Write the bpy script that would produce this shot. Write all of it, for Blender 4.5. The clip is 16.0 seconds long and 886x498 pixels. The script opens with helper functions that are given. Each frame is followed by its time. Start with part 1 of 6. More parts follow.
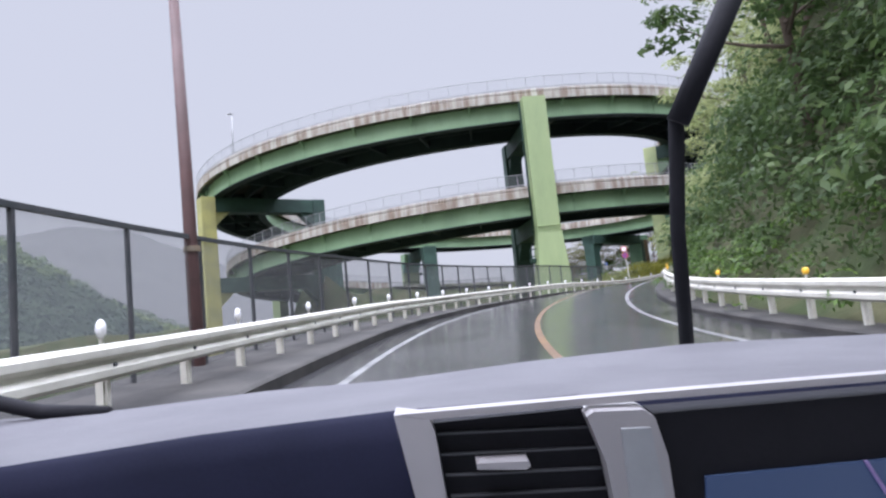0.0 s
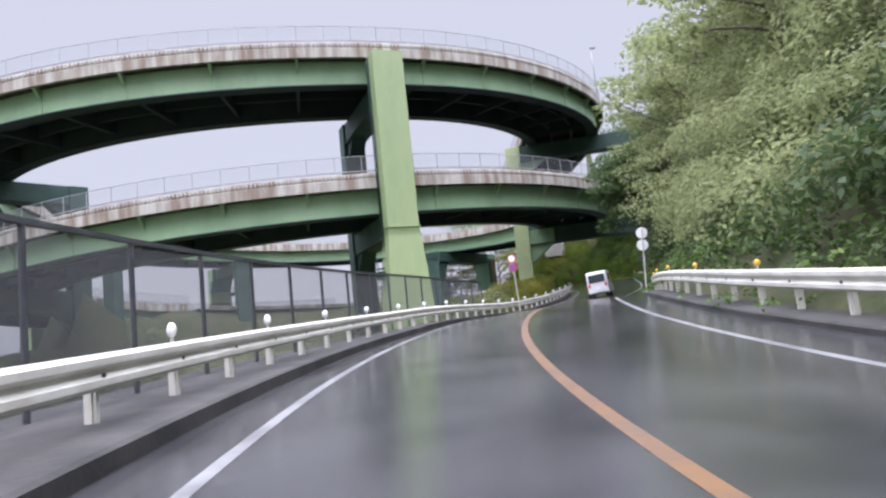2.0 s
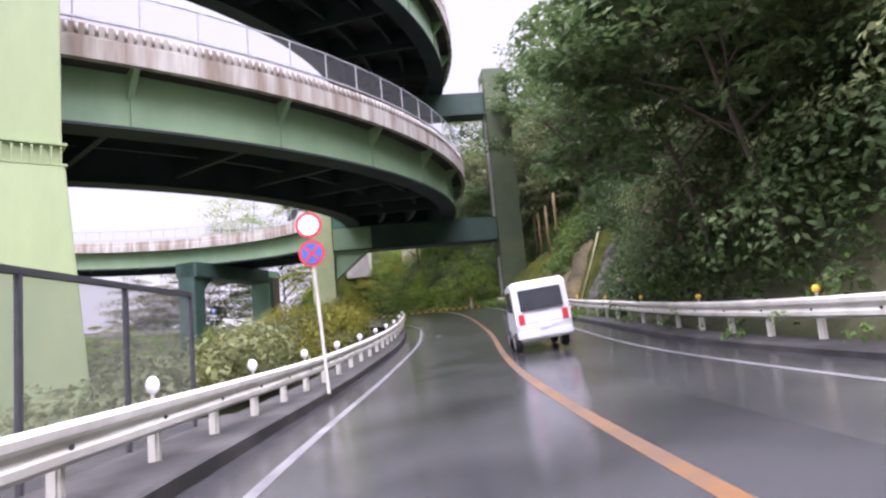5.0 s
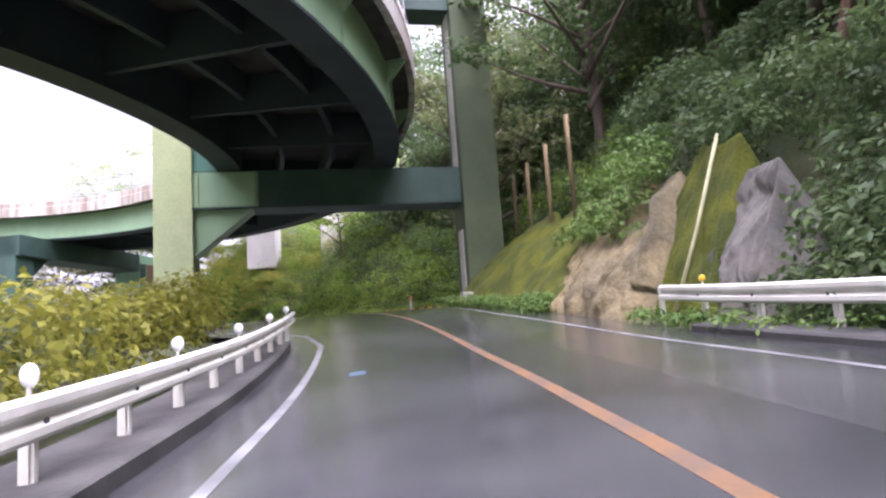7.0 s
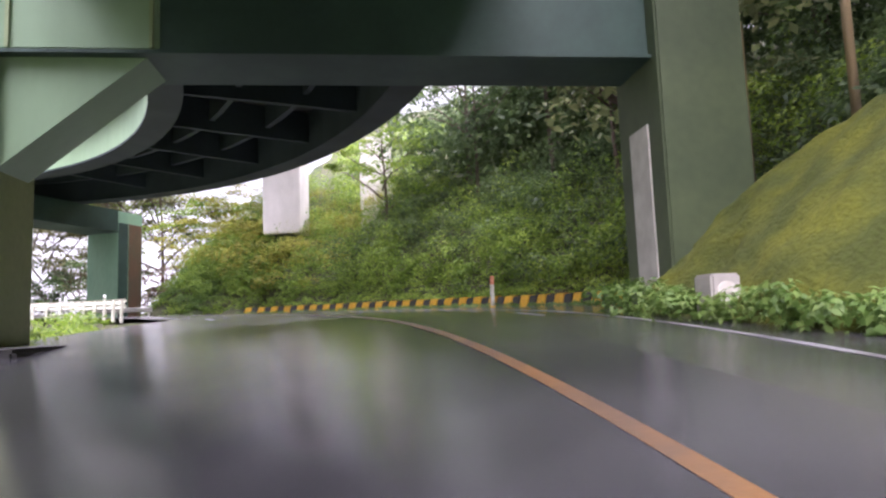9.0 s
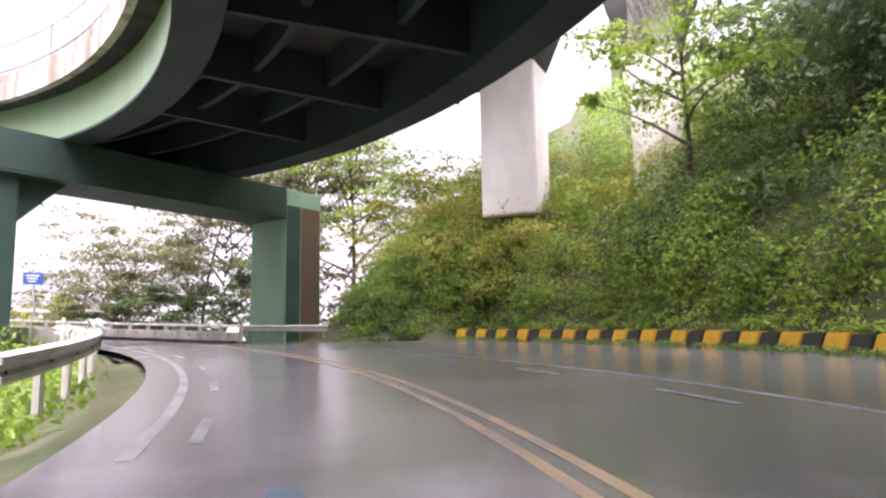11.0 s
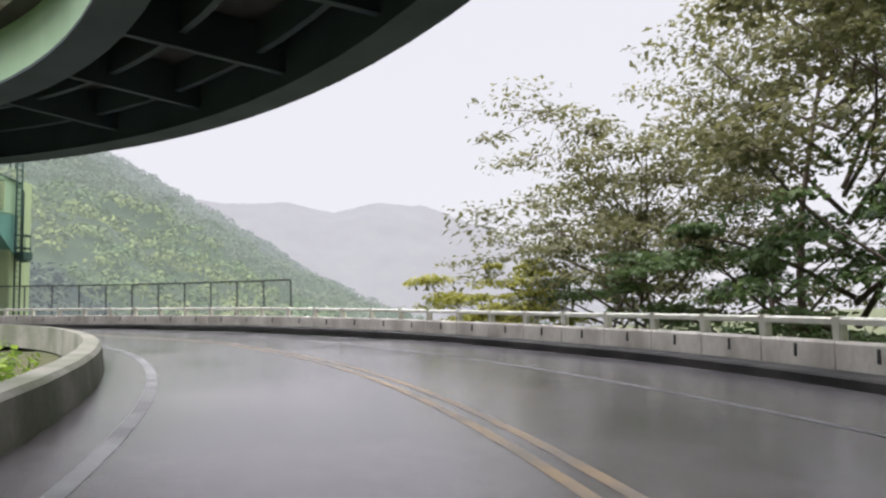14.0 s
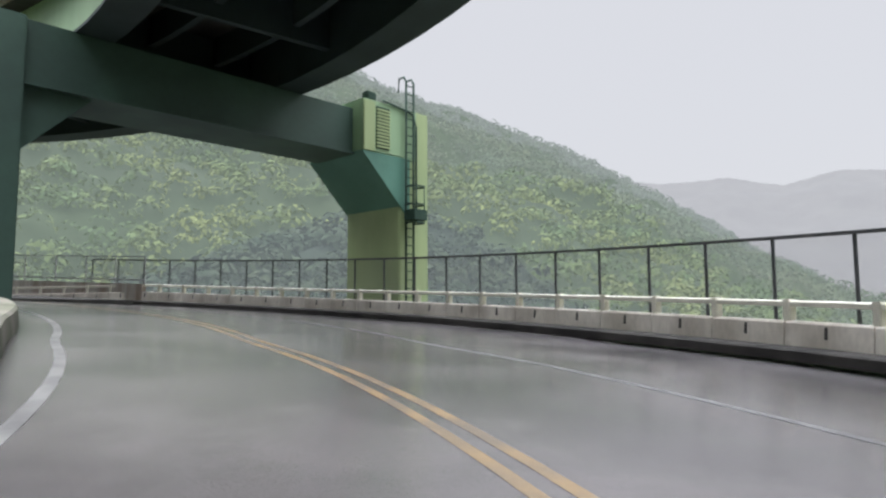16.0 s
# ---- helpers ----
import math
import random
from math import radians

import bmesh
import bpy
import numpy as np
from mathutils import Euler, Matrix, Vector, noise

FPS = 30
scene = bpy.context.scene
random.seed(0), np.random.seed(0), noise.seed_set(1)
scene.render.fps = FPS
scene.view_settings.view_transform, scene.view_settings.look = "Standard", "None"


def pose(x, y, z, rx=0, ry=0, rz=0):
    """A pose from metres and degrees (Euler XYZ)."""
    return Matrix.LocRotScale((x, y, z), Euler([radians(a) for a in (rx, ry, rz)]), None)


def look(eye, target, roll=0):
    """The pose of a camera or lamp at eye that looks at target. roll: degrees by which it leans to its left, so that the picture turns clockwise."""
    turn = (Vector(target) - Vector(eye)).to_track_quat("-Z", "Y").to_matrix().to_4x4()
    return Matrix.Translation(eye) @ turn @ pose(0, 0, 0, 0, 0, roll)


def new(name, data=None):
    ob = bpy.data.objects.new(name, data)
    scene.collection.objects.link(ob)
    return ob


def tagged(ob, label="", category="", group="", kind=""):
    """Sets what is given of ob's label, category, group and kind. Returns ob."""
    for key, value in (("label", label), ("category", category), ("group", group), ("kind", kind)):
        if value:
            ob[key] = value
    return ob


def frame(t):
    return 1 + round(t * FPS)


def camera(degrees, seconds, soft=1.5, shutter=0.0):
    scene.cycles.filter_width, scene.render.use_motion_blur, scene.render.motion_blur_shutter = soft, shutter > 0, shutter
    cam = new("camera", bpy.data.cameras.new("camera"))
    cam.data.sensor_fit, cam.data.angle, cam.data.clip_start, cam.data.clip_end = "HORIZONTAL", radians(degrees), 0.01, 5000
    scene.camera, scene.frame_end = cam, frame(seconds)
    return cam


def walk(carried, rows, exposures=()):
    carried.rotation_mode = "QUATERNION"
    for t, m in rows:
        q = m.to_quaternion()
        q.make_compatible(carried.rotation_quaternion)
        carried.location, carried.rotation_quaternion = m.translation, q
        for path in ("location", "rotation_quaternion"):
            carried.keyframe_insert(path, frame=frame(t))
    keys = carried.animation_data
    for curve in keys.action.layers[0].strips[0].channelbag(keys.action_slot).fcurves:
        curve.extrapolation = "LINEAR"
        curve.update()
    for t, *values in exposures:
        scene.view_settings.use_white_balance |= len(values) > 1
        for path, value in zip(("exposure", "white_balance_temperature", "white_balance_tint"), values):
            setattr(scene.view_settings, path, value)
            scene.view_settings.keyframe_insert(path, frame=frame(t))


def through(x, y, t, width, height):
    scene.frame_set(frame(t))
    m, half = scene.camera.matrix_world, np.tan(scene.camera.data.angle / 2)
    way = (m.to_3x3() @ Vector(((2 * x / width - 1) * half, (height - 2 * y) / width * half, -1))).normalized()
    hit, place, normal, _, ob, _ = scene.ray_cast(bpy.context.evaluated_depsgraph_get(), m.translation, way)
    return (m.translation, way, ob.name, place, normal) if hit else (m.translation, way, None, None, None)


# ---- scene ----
cam = camera(67.2, 16.0, soft=2.4)
PATH = [
    (0, (0.000, 0.001, 0.000), (0.0318, 9.9394, 1.1096), -5.70),
    (0.5, (-0.108, 5.519, 0.252), (0.5781, 15.4315, 1.3785), -5.31),
    (1, (0.034, 11.031, 0.518), (1.3741, 20.8722, 1.6797), -5.63),
    (1.5, (0.448, 16.526, 0.805), (2.4359, 26.2546, 1.9866), -5.79),
    (2, (1.168, 21.984, 1.113), (3.7644, 31.5668, 2.3075), -5.92),
    (2.5, (2.234, 27.378, 1.430), (5.4270, 36.7776, 2.6314), -5.83),
    (3, (3.677, 32.677, 1.748), (7.3990, 41.8781, 2.9642), -5.73),
    (3.5, (5.491, 37.864, 2.058), (9.7134, 46.8429, 3.3034), -5.57),
    (4, (7.638, 42.925, 2.356), (12.3120, 51.6732, 3.6310), -5.65),
    (4.5, (10.033, 47.881, 2.625), (15.1067, 56.3958, 3.9455), -5.50),
    (6.8, (23.338, 69.526, 3.356), (29.5955, 77.2105, 4.6976), -4.33),
    (7, (24.602, 71.329, 3.480), (30.8821, 78.9920, 4.8348), -4.10),
    (7.5, (27.774, 75.833, 3.817), (34.0509, 83.5006, 5.1636), -3.22),
    (8, (30.855, 80.402, 4.177), (37.0307, 88.1598, 5.4738), -2.43),
    (10.3, (42.123, 103.118, 6.408), (45.9226, 112.3007, 7.5228), -1.58),
    (10.5, (42.697, 105.240, 6.512), (46.1058, 114.5647, 7.7082), -1.01),
    (11, (43.803, 110.633, 6.734), (46.4984, 120.1814, 7.9843), -0.87),
    (11.5, (44.393, 116.105, 6.928), (46.4322, 125.8267, 8.0784), -0.80),
    (12, (44.432, 121.602, 7.102), (45.7131, 131.4720, 8.0724), -1.07),
    (12.5, (43.897, 127.070, 7.264), (44.2145, 137.0272, 8.1369), -0.69),
    (13, (42.740, 132.442, 7.423), (41.7820, 142.3627, 8.2412), -0.34),
    (13.5, (40.902, 137.611, 7.584), (38.3910, 147.2538, 8.4302), -0.96),
    (14, (38.344, 142.466, 7.767), (34.0081, 151.4141, 8.8330), -2.32),
    (14.5, (35.086, 146.892, 7.973), (29.4188, 155.0410, 9.1904), -2.34),
    (15, (31.224, 150.786, 8.195), (24.4130, 158.0152, 9.3554), -2.37),
    (15.5, (26.830, 154.062, 8.432), (18.8602, 160.0117, 9.4731), -1.84),
    (16, (21.983, 156.705, 8.680), (13.1579, 161.3139, 9.6166), -0.24),
]
EXPOSURES = [(0, 0.45, 5680, 21), (2, 0.5, 5720, 23), (4, 0.78, 5900, 33), (7, 1.55, 5800, 35), (8, 1.7, 5800, 34), (10.5, 1.72, 6300, 34), (12, 1.42, 6250, 31), (13, 1.02, 6250, 25), (14, 0.78, 6200, 19), (14.5, 0.66, 6200, 16), (16, 0.54, 6150, 15)]
walk(cam, [(t, look(eye, target, roll)) for t, eye, target, roll in PATH],
     exposures=EXPOSURES)

# ---- world: even overcast sky, a wide weak sun ----
world = bpy.data.worlds.new("overcast_sky")
scene.world = world
world.use_nodes = True
wn, wl = world.node_tree.nodes, world.node_tree.links
sky = wn.new("ShaderNodeTexSky")
sky.sky_type, sky.sun_disc = "NISHITA", False
sky.sun_elevation, sky.sun_rotation = radians(50), radians(200)
sky.air_density, sky.dust_density = 1.5, 4.0
dim = wn.new("ShaderNodeMix")
dim.data_type = "RGBA"
dim.inputs[0].default_value = 0.9
dim.inputs[7].default_value = (8.45, 8.53, 8.34, 1)
wl.new(sky.outputs[0], dim.inputs[6])
wl.new(dim.outputs[2], wn["Background"].inputs[0])
wco, wsep, wup = wn.new("ShaderNodeTexCoord"), wn.new("ShaderNodeSeparateXYZ"), wn.new("ShaderNodeMapRange")
wl.new(wco.outputs["Generated"], wsep.inputs[0])
wl.new(wsep.outputs[2], wup.inputs[0])
wup.interpolation_type = "SMOOTHSTEP"
wup.inputs[1].default_value, wup.inputs[2].default_value = 0.46, 0.76
wup.inputs[3].default_value, wup.inputs[4].default_value = 0.063, 0.52
wl.new(wup.outputs[0], wn["Background"].inputs[1])
sun = new("sun", bpy.data.lights.new("sun", "SUN"))
sun.data.energy, sun.data.angle, sun.data.color = 1.5, radians(30), (1.0, 0.97, 0.92)
sun.matrix_world = look((0, 0, 300), (60, 90, 0))


# ---- materials ----
def material(name, a, b, rough=0.7, metal=0.0, scale=3.0, bump=0.1, detail=0.15, stretch=(1, 1, 1), rough2=None, spec=0.5, island=0.0, fine=12.0):
    """Two colours mixed by broad stains and fine grain, with relief; island: how far single pieces differ in brightness."""
    m = bpy.data.materials.new(name)
    m.use_nodes = True
    n, l = m.node_tree.nodes, m.node_tree.links
    p = n["Principled BSDF"]
    co, mp = n.new("ShaderNodeTexCoord"), n.new("ShaderNodeMapping")
    mp.inputs["Scale"].default_value = stretch
    l.new(co.outputs["Object"], mp.inputs[0])
    big, small = n.new("ShaderNodeTexNoise"), n.new("ShaderNodeTexNoise")
    big.inputs["Scale"].default_value, big.inputs["Detail"].default_value = scale, 6
    small.inputs["Scale"].default_value, small.inputs["Detail"].default_value = scale * fine, 4
    for t in (big, small):
        l.new(mp.outputs[0], t.inputs["Vector"])
    ramp = n.new("ShaderNodeMapRange")
    ramp.inputs[1].default_value, ramp.inputs[2].default_value = 0.38, 0.62
    l.new(big.outputs["Fac"], ramp.inputs[0])
    mix = n.new("ShaderNodeMix")
    mix.data_type = "RGBA"
    mix.inputs[6].default_value, mix.inputs[7].default_value = (*a, 1), (*b, 1)
    l.new(ramp.outputs[0], mix.inputs[0])
    grain = n.new("ShaderNodeMapRange")
    grain.inputs[3].default_value, grain.inputs[4].default_value = 1 - detail, 1 + detail
    l.new(small.outputs["Fac"], grain.inputs[0])
    hsv = n.new("ShaderNodeHueSaturation")
    l.new(mix.outputs[2], hsv.inputs["Color"])
    if island:
        geo, vary = n.new("ShaderNodeNewGeometry"), n.new("ShaderNodeMapRange")
        vary.inputs[3].default_value, vary.inputs[4].default_value = 1 - island, 1 + island
        l.new(geo.outputs["Random Per Island"], vary.inputs[0])
        mul = n.new("ShaderNodeMath")
        mul.operation = "MULTIPLY"
        l.new(grain.outputs[0], mul.inputs[0])
        l.new(vary.outputs[0], mul.inputs[1])
        l.new(mul.outputs[0], hsv.inputs["Value"])
    else:
        l.new(grain.outputs[0], hsv.inputs["Value"])
    l.new(hsv.outputs[0], p.inputs["Base Color"])
    p.inputs["Metallic"].default_value = metal
    p.inputs["Specular IOR Level"].default_value = spec
    rr = n.new("ShaderNodeMapRange")
    rr.inputs[3].default_value, rr.inputs[4].default_value = rough, rough2 if rough2 is not None else min(rough + 0.15, 1)
    l.new(big.outputs["Fac"], rr.inputs[0])
    l.new(rr.outputs[0], p.inputs["Roughness"])
    if bump:
        bm = n.new("ShaderNodeBump")
        bm.inputs["Strength"].default_value, bm.inputs["Distance"].default_value = bump, 0.05
        l.new(small.outputs["Fac"], bm.inputs["Height"])
        l.new(bm.outputs[0], p.inputs["Normal"])
    return m


def leaf_material(name, dark, mid, light, through=0.35):
    """Leaves: each one picks its own green, and lets some light through."""
    m = bpy.data.materials.new(name)
    m.use_nodes = True
    n, l = m.node_tree.nodes, m.node_tree.links
    p = n["Principled BSDF"]
    geo, ramp = n.new("ShaderNodeNewGeometry"), n.new("ShaderNodeValToRGB")
    co, big = n.new("ShaderNodeTexCoord"), n.new("ShaderNodeTexNoise")
    big.inputs["Scale"].default_value = 0.35
    l.new(co.outputs["Object"], big.inputs["Vector"])
    add = n.new("ShaderNodeMath")
    add.operation, add.inputs[1].default_value = "MULTIPLY_ADD", 0.55
    l.new(geo.outputs["Random Per Island"], add.inputs[0])
    off = n.new("ShaderNodeMapRange")
    off.inputs[1].default_value, off.inputs[2].default_value = 0.3, 0.7
    off.inputs[3].default_value, off.inputs[4].default_value = 0.0, 0.5
    l.new(big.outputs["Fac"], off.inputs[0])
    l.new(off.outputs[0], add.inputs[2])
    ramp.color_ramp.elements[0].color, ramp.color_ramp.elements[1].color = (*dark, 1), (*light, 1)
    e = ramp.color_ramp.elements.new(0.5)
    e.color = (*mid, 1)
    l.new(add.outputs[0], ramp.inputs[0])
    l.new(ramp.outputs[0], p.inputs["Base Color"])
    p.inputs["Roughness"].default_value, p.inputs["Specular IOR Level"].default_value = 0.55, 0.3
    tr, mx = n.new("ShaderNodeBsdfTranslucent"), n.new("ShaderNodeMixShader")
    l.new(ramp.outputs[0], tr.inputs[0])
    mx.inputs[0].default_value = through
    l.new(p.outputs[0], mx.inputs[1])
    l.new(tr.outputs[0], mx.inputs[2])
    l.new(mx.outputs[0], n["Material Output"].inputs[0])
    return m


def net_material(name, col, cover):
    """Fine wire netting: too fine to see single wires, so it lets a share of the light straight through."""
    m = bpy.data.materials.new(name)
    m.use_nodes = True
    n, l = m.node_tree.nodes, m.node_tree.links
    p = n["Principled BSDF"]
    p.inputs["Base Color"].default_value, p.inputs["Roughness"].default_value = (*col, 1), 0.6
    t, mx, ns, mr = n.new("ShaderNodeBsdfTransparent"), n.new("ShaderNodeMixShader"), n.new("ShaderNodeTexNoise"), n.new("ShaderNodeMapRange")
    ns.inputs["Scale"].default_value = 0.8
    mr.inputs[3].default_value, mr.inputs[4].default_value = cover * 0.7, cover * 1.3
    l.new(ns.outputs["Fac"], mr.inputs[0])
    l.new(mr.outputs[0], mx.inputs[0])
    l.new(t.outputs[0], mx.inputs[1])
    l.new(p.outputs[0], mx.inputs[2])
    l.new(mx.outputs[0], n["Material Output"].inputs[0])
    return m


def haze_glow_material(name, a, b, glow, scale):
    """Far wooded slopes: canopy mottling, with the light that misty air adds on the way painted in as emission."""
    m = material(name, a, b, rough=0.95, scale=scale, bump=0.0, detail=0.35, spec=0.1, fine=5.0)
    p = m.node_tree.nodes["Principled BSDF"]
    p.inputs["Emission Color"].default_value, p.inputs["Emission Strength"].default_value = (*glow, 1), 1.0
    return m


ASPHALT = material("wet_asphalt", (0.034, 0.034, 0.036), (0.06, 0.06, 0.062), rough=0.02, rough2=0.2, scale=0.5, bump=0.05, fine=170, detail=0.35, stretch=(1, 1, 1))
# Deck grey is lightened: wet sky glare is put into the base colour.
DECK_ASPHALT = material("glare_lightened_asphalt", (0.105, 0.10, 0.102), (0.16, 0.15, 0.153), rough=0.04, rough2=0.26, scale=0.4, bump=0.045, fine=170, detail=0.3)
FADED_LINE = material("faded_orange", (0.30, 0.21, 0.11), (0.19, 0.155, 0.115), rough=0.35, scale=1.2, bump=0.05)
LINE_WHITE = material("road_white", (0.23, 0.23, 0.23), (0.11, 0.11, 0.11), rough=0.3, scale=1.2, bump=0.05)
LINE_YELLOW = material("road_orange", (0.165, 0.085, 0.034), (0.11, 0.068, 0.042), rough=0.3, scale=1.2, bump=0.05)
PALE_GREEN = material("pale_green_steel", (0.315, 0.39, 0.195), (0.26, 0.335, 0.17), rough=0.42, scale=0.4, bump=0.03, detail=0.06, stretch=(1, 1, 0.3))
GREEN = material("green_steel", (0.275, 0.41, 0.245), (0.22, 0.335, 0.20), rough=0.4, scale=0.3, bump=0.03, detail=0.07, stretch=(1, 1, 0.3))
# Column green dulled and darkened, so its shade sits in the colour.
SHADE_DULLED_GREEN = material("shade_dulled_green_steel", (0.085, 0.115, 0.052), (0.062, 0.088, 0.042), rough=0.55, scale=0.4, bump=0.05)
# Green steel copies darkened: shade below the decks is put into the colour.
SHADE_GREEN = material("painted_shade_green_steel", (0.034, 0.075, 0.058), (0.024, 0.053, 0.043), rough=0.55, scale=0.4, bump=0.05)
SOFFIT_STEEL = material("painted_shade_soffit_steel", (0.02, 0.034, 0.038), (0.014, 0.025, 0.029), rough=0.65, scale=0.4, bump=0.05)
RUST_GREEN = material("rusting_steel", (0.17, 0.07, 0.04), (0.06, 0.085, 0.05), rough=0.6, scale=0.25, bump=0.05, stretch=(1, 1, 0.5))
CONCRETE = material("weathered_concrete", (0.46, 0.43, 0.40), (0.33, 0.31, 0.28), rough=0.75, scale=0.6, bump=0.15, detail=0.12)
STAINED = material("rust_stained_concrete", (0.46, 0.44, 0.40), (0.24, 0.19, 0.15), rough=0.8, scale=1.3, bump=0.12, stretch=(1, 1, 0.12), detail=0.2, fine=5)
PALE_CONCRETE = material("pale_concrete", (0.66, 0.62, 0.58), (0.55, 0.52, 0.48), rough=0.7, scale=0.5, bump=0.08, detail=0.06, stretch=(1, 1, 0.5))
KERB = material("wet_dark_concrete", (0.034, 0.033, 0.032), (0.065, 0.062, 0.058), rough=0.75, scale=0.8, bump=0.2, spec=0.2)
CONCRETE_WET = material("wet_deck_concrete", (0.22, 0.215, 0.205), (0.16, 0.155, 0.15), rough=0.25, scale=1.5, bump=0.1, detail=0.2)
WHITE_STEEL = material("white_painted_steel", (0.63, 0.615, 0.545), (0.51, 0.495, 0.43), rough=0.48, scale=1.5, bump=0.02, detail=0.07)
CREAM_RAIL = material("cream_painted_rail", (0.76, 0.75, 0.64), (0.64, 0.63, 0.54), rough=0.4, scale=2, bump=0.02)
DARK_STEEL = material("dark_steel", (0.035, 0.04, 0.045), (0.06, 0.06, 0.065), rough=0.5, scale=3, bump=0.03)
GREY_STEEL = material("galvanised_steel", (0.42, 0.43, 0.44), (0.33, 0.34, 0.35), rough=0.4, metal=0.4, scale=3, bump=0.02)
RED_BROWN = material("red_brown_pole", (0.10, 0.05, 0.047), (0.075, 0.04, 0.038), rough=0.5, scale=1.5, bump=0.05)
REFLECT_WHITE = material("white_reflector", (0.85, 0.85, 0.85), (0.75, 0.75, 0.78), rough=0.2, scale=8, bump=0.0)
REFLECT_ORANGE = material("amber_reflector", (0.85, 0.52, 0.04), (0.75, 0.43, 0.03), rough=0.25, scale=8, bump=0.0)
YELLOW = material("yellow_paint", (0.78, 0.45, 0.03), (0.66, 0.36, 0.04), rough=0.5, scale=2.5, bump=0.08)
BLACK = material("black_paint", (0.03, 0.03, 0.03), (0.05, 0.048, 0.045), rough=0.5, scale=2.5, bump=0.08)
EARTH = material("leaf_litter_earth", (0.045, 0.06, 0.026), (0.075, 0.075, 0.04), rough=0.95, scale=0.4, bump=0.6, detail=0.4, spec=0.2)
MOSS = material("mossy_wall", (0.09, 0.098, 0.012), (0.046, 0.058, 0.012), rough=0.9, scale=0.9, bump=0.9, detail=0.45, spec=0.2)
ROCK = material("pale_rock", (0.22, 0.172, 0.085), (0.085, 0.072, 0.04), rough=0.8, scale=0.7, bump=1.0, detail=0.45)
ROCK_DARK = material("dark_rock", (0.15, 0.135, 0.115), (0.075, 0.07, 0.06), rough=0.7, scale=0.6, bump=0.4, detail=0.3)
BARK = material("bark", (0.075, 0.055, 0.04), (0.12, 0.09, 0.07), rough=0.9, scale=2, bump=0.5, stretch=(1, 1, 0.2))
BARK_RED = material("red_bark", (0.16, 0.075, 0.05), (0.10, 0.06, 0.045), rough=0.9, scale=2, bump=0.5, stretch=(1, 1, 0.2))
TWIG = material("dry_twigs", (0.20, 0.13, 0.09), (0.12, 0.08, 0.06), rough=0.9, scale=2, bump=0.0)
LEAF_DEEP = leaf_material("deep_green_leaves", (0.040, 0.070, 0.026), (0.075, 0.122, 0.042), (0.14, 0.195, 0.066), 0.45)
LEAF_OLIVE = leaf_material("olive_leaves", (0.085, 0.11, 0.045), (0.16, 0.185, 0.075), (0.27, 0.29, 0.125), 0.45)
LEAF_VINE = leaf_material("vine_leaves", (0.07, 0.135, 0.018), (0.165, 0.26, 0.032), (0.32, 0.42, 0.065), 0.5)
LEAF_SPRAY = leaf_material("pale_green_leaves", (0.125, 0.148, 0.064), (0.23, 0.265, 0.115), (0.36, 0.4, 0.185), 0.57)
LEAF_TREE = leaf_material("dull_olive_leaves", (0.066, 0.07, 0.03), (0.12, 0.122, 0.05), (0.2, 0.19, 0.08), 0.42)
LEAF_YELLOW = leaf_material("yellow_green_leaves", (0.15, 0.165, 0.02), (0.26, 0.26, 0.035), (0.38, 0.355, 0.07), 0.45)
GRASS = leaf_material("grass_blades", (0.05, 0.10, 0.02), (0.10, 0.18, 0.035), (0.19, 0.27, 0.07))
NET = net_material("wire_netting", (0.16, 0.165, 0.17), 0.42)
NET_THIN = net_material("thin_netting", (0.30, 0.31, 0.33), 0.16)
HILL_NEAR = haze_glow_material("misty_wood", (0.012, 0.018, 0.008), (0.008, 0.012, 0.006), (0.105, 0.13, 0.105), 0.02)
HILL_FAR = haze_glow_material("haze_glow_ridge", (0.02, 0.025, 0.02), (0.015, 0.02, 0.016), (0.275, 0.265, 0.275), 0.01)
HILL_LEFT = haze_glow_material("haze_glow_dusky_wood", (0.014, 0.02, 0.012), (0.008, 0.013, 0.008), (0.085, 0.1, 0.098), 0.03)


# ---- mesh helpers ----
def mesh_ob(name, verts, faces, mat, parent=None, label="", smooth=False):
    me = bpy.data.meshes.new(name)
    me.from_pydata([tuple(v) for v in verts], [], faces)
    me.materials.append(mat)
    if smooth:
        me.polygons.foreach_set("use_smooth", [True] * len(me.polygons))
    ob = new(name, me)
    if parent:
        ob.parent = parent
    return tagged(ob, label)


def quads_ob(name, v, mat, parent=None, label=""):
    """v: n x 4 x 3 corners of loose quads, in one mesh."""
    n = len(v)
    me = bpy.data.meshes.new(name)
    me.vertices.add(n * 4)
    me.vertices.foreach_set("co", np.ascontiguousarray(v, dtype=np.float32).ravel())
    me.loops.add(n * 4)
    me.loops.foreach_set("vertex_index", np.arange(n * 4, dtype=np.int32))
    me.polygons.add(n)
    me.polygons.foreach_set("loop_start", np.arange(0, n * 4, 4, dtype=np.int32))
    me.update(calc_edges=True)
    me.materials.append(mat)
    ob = new(name, me)
    if parent:
        ob.parent = parent
    return tagged(ob, label)


def thing(name, label, category, group="", kind="", at=(0, 0, 0)):
    ob = new(name)
    ob.empty_display_size = 0.2
    ob.location = at
    return tagged(ob, label, category, group, kind)


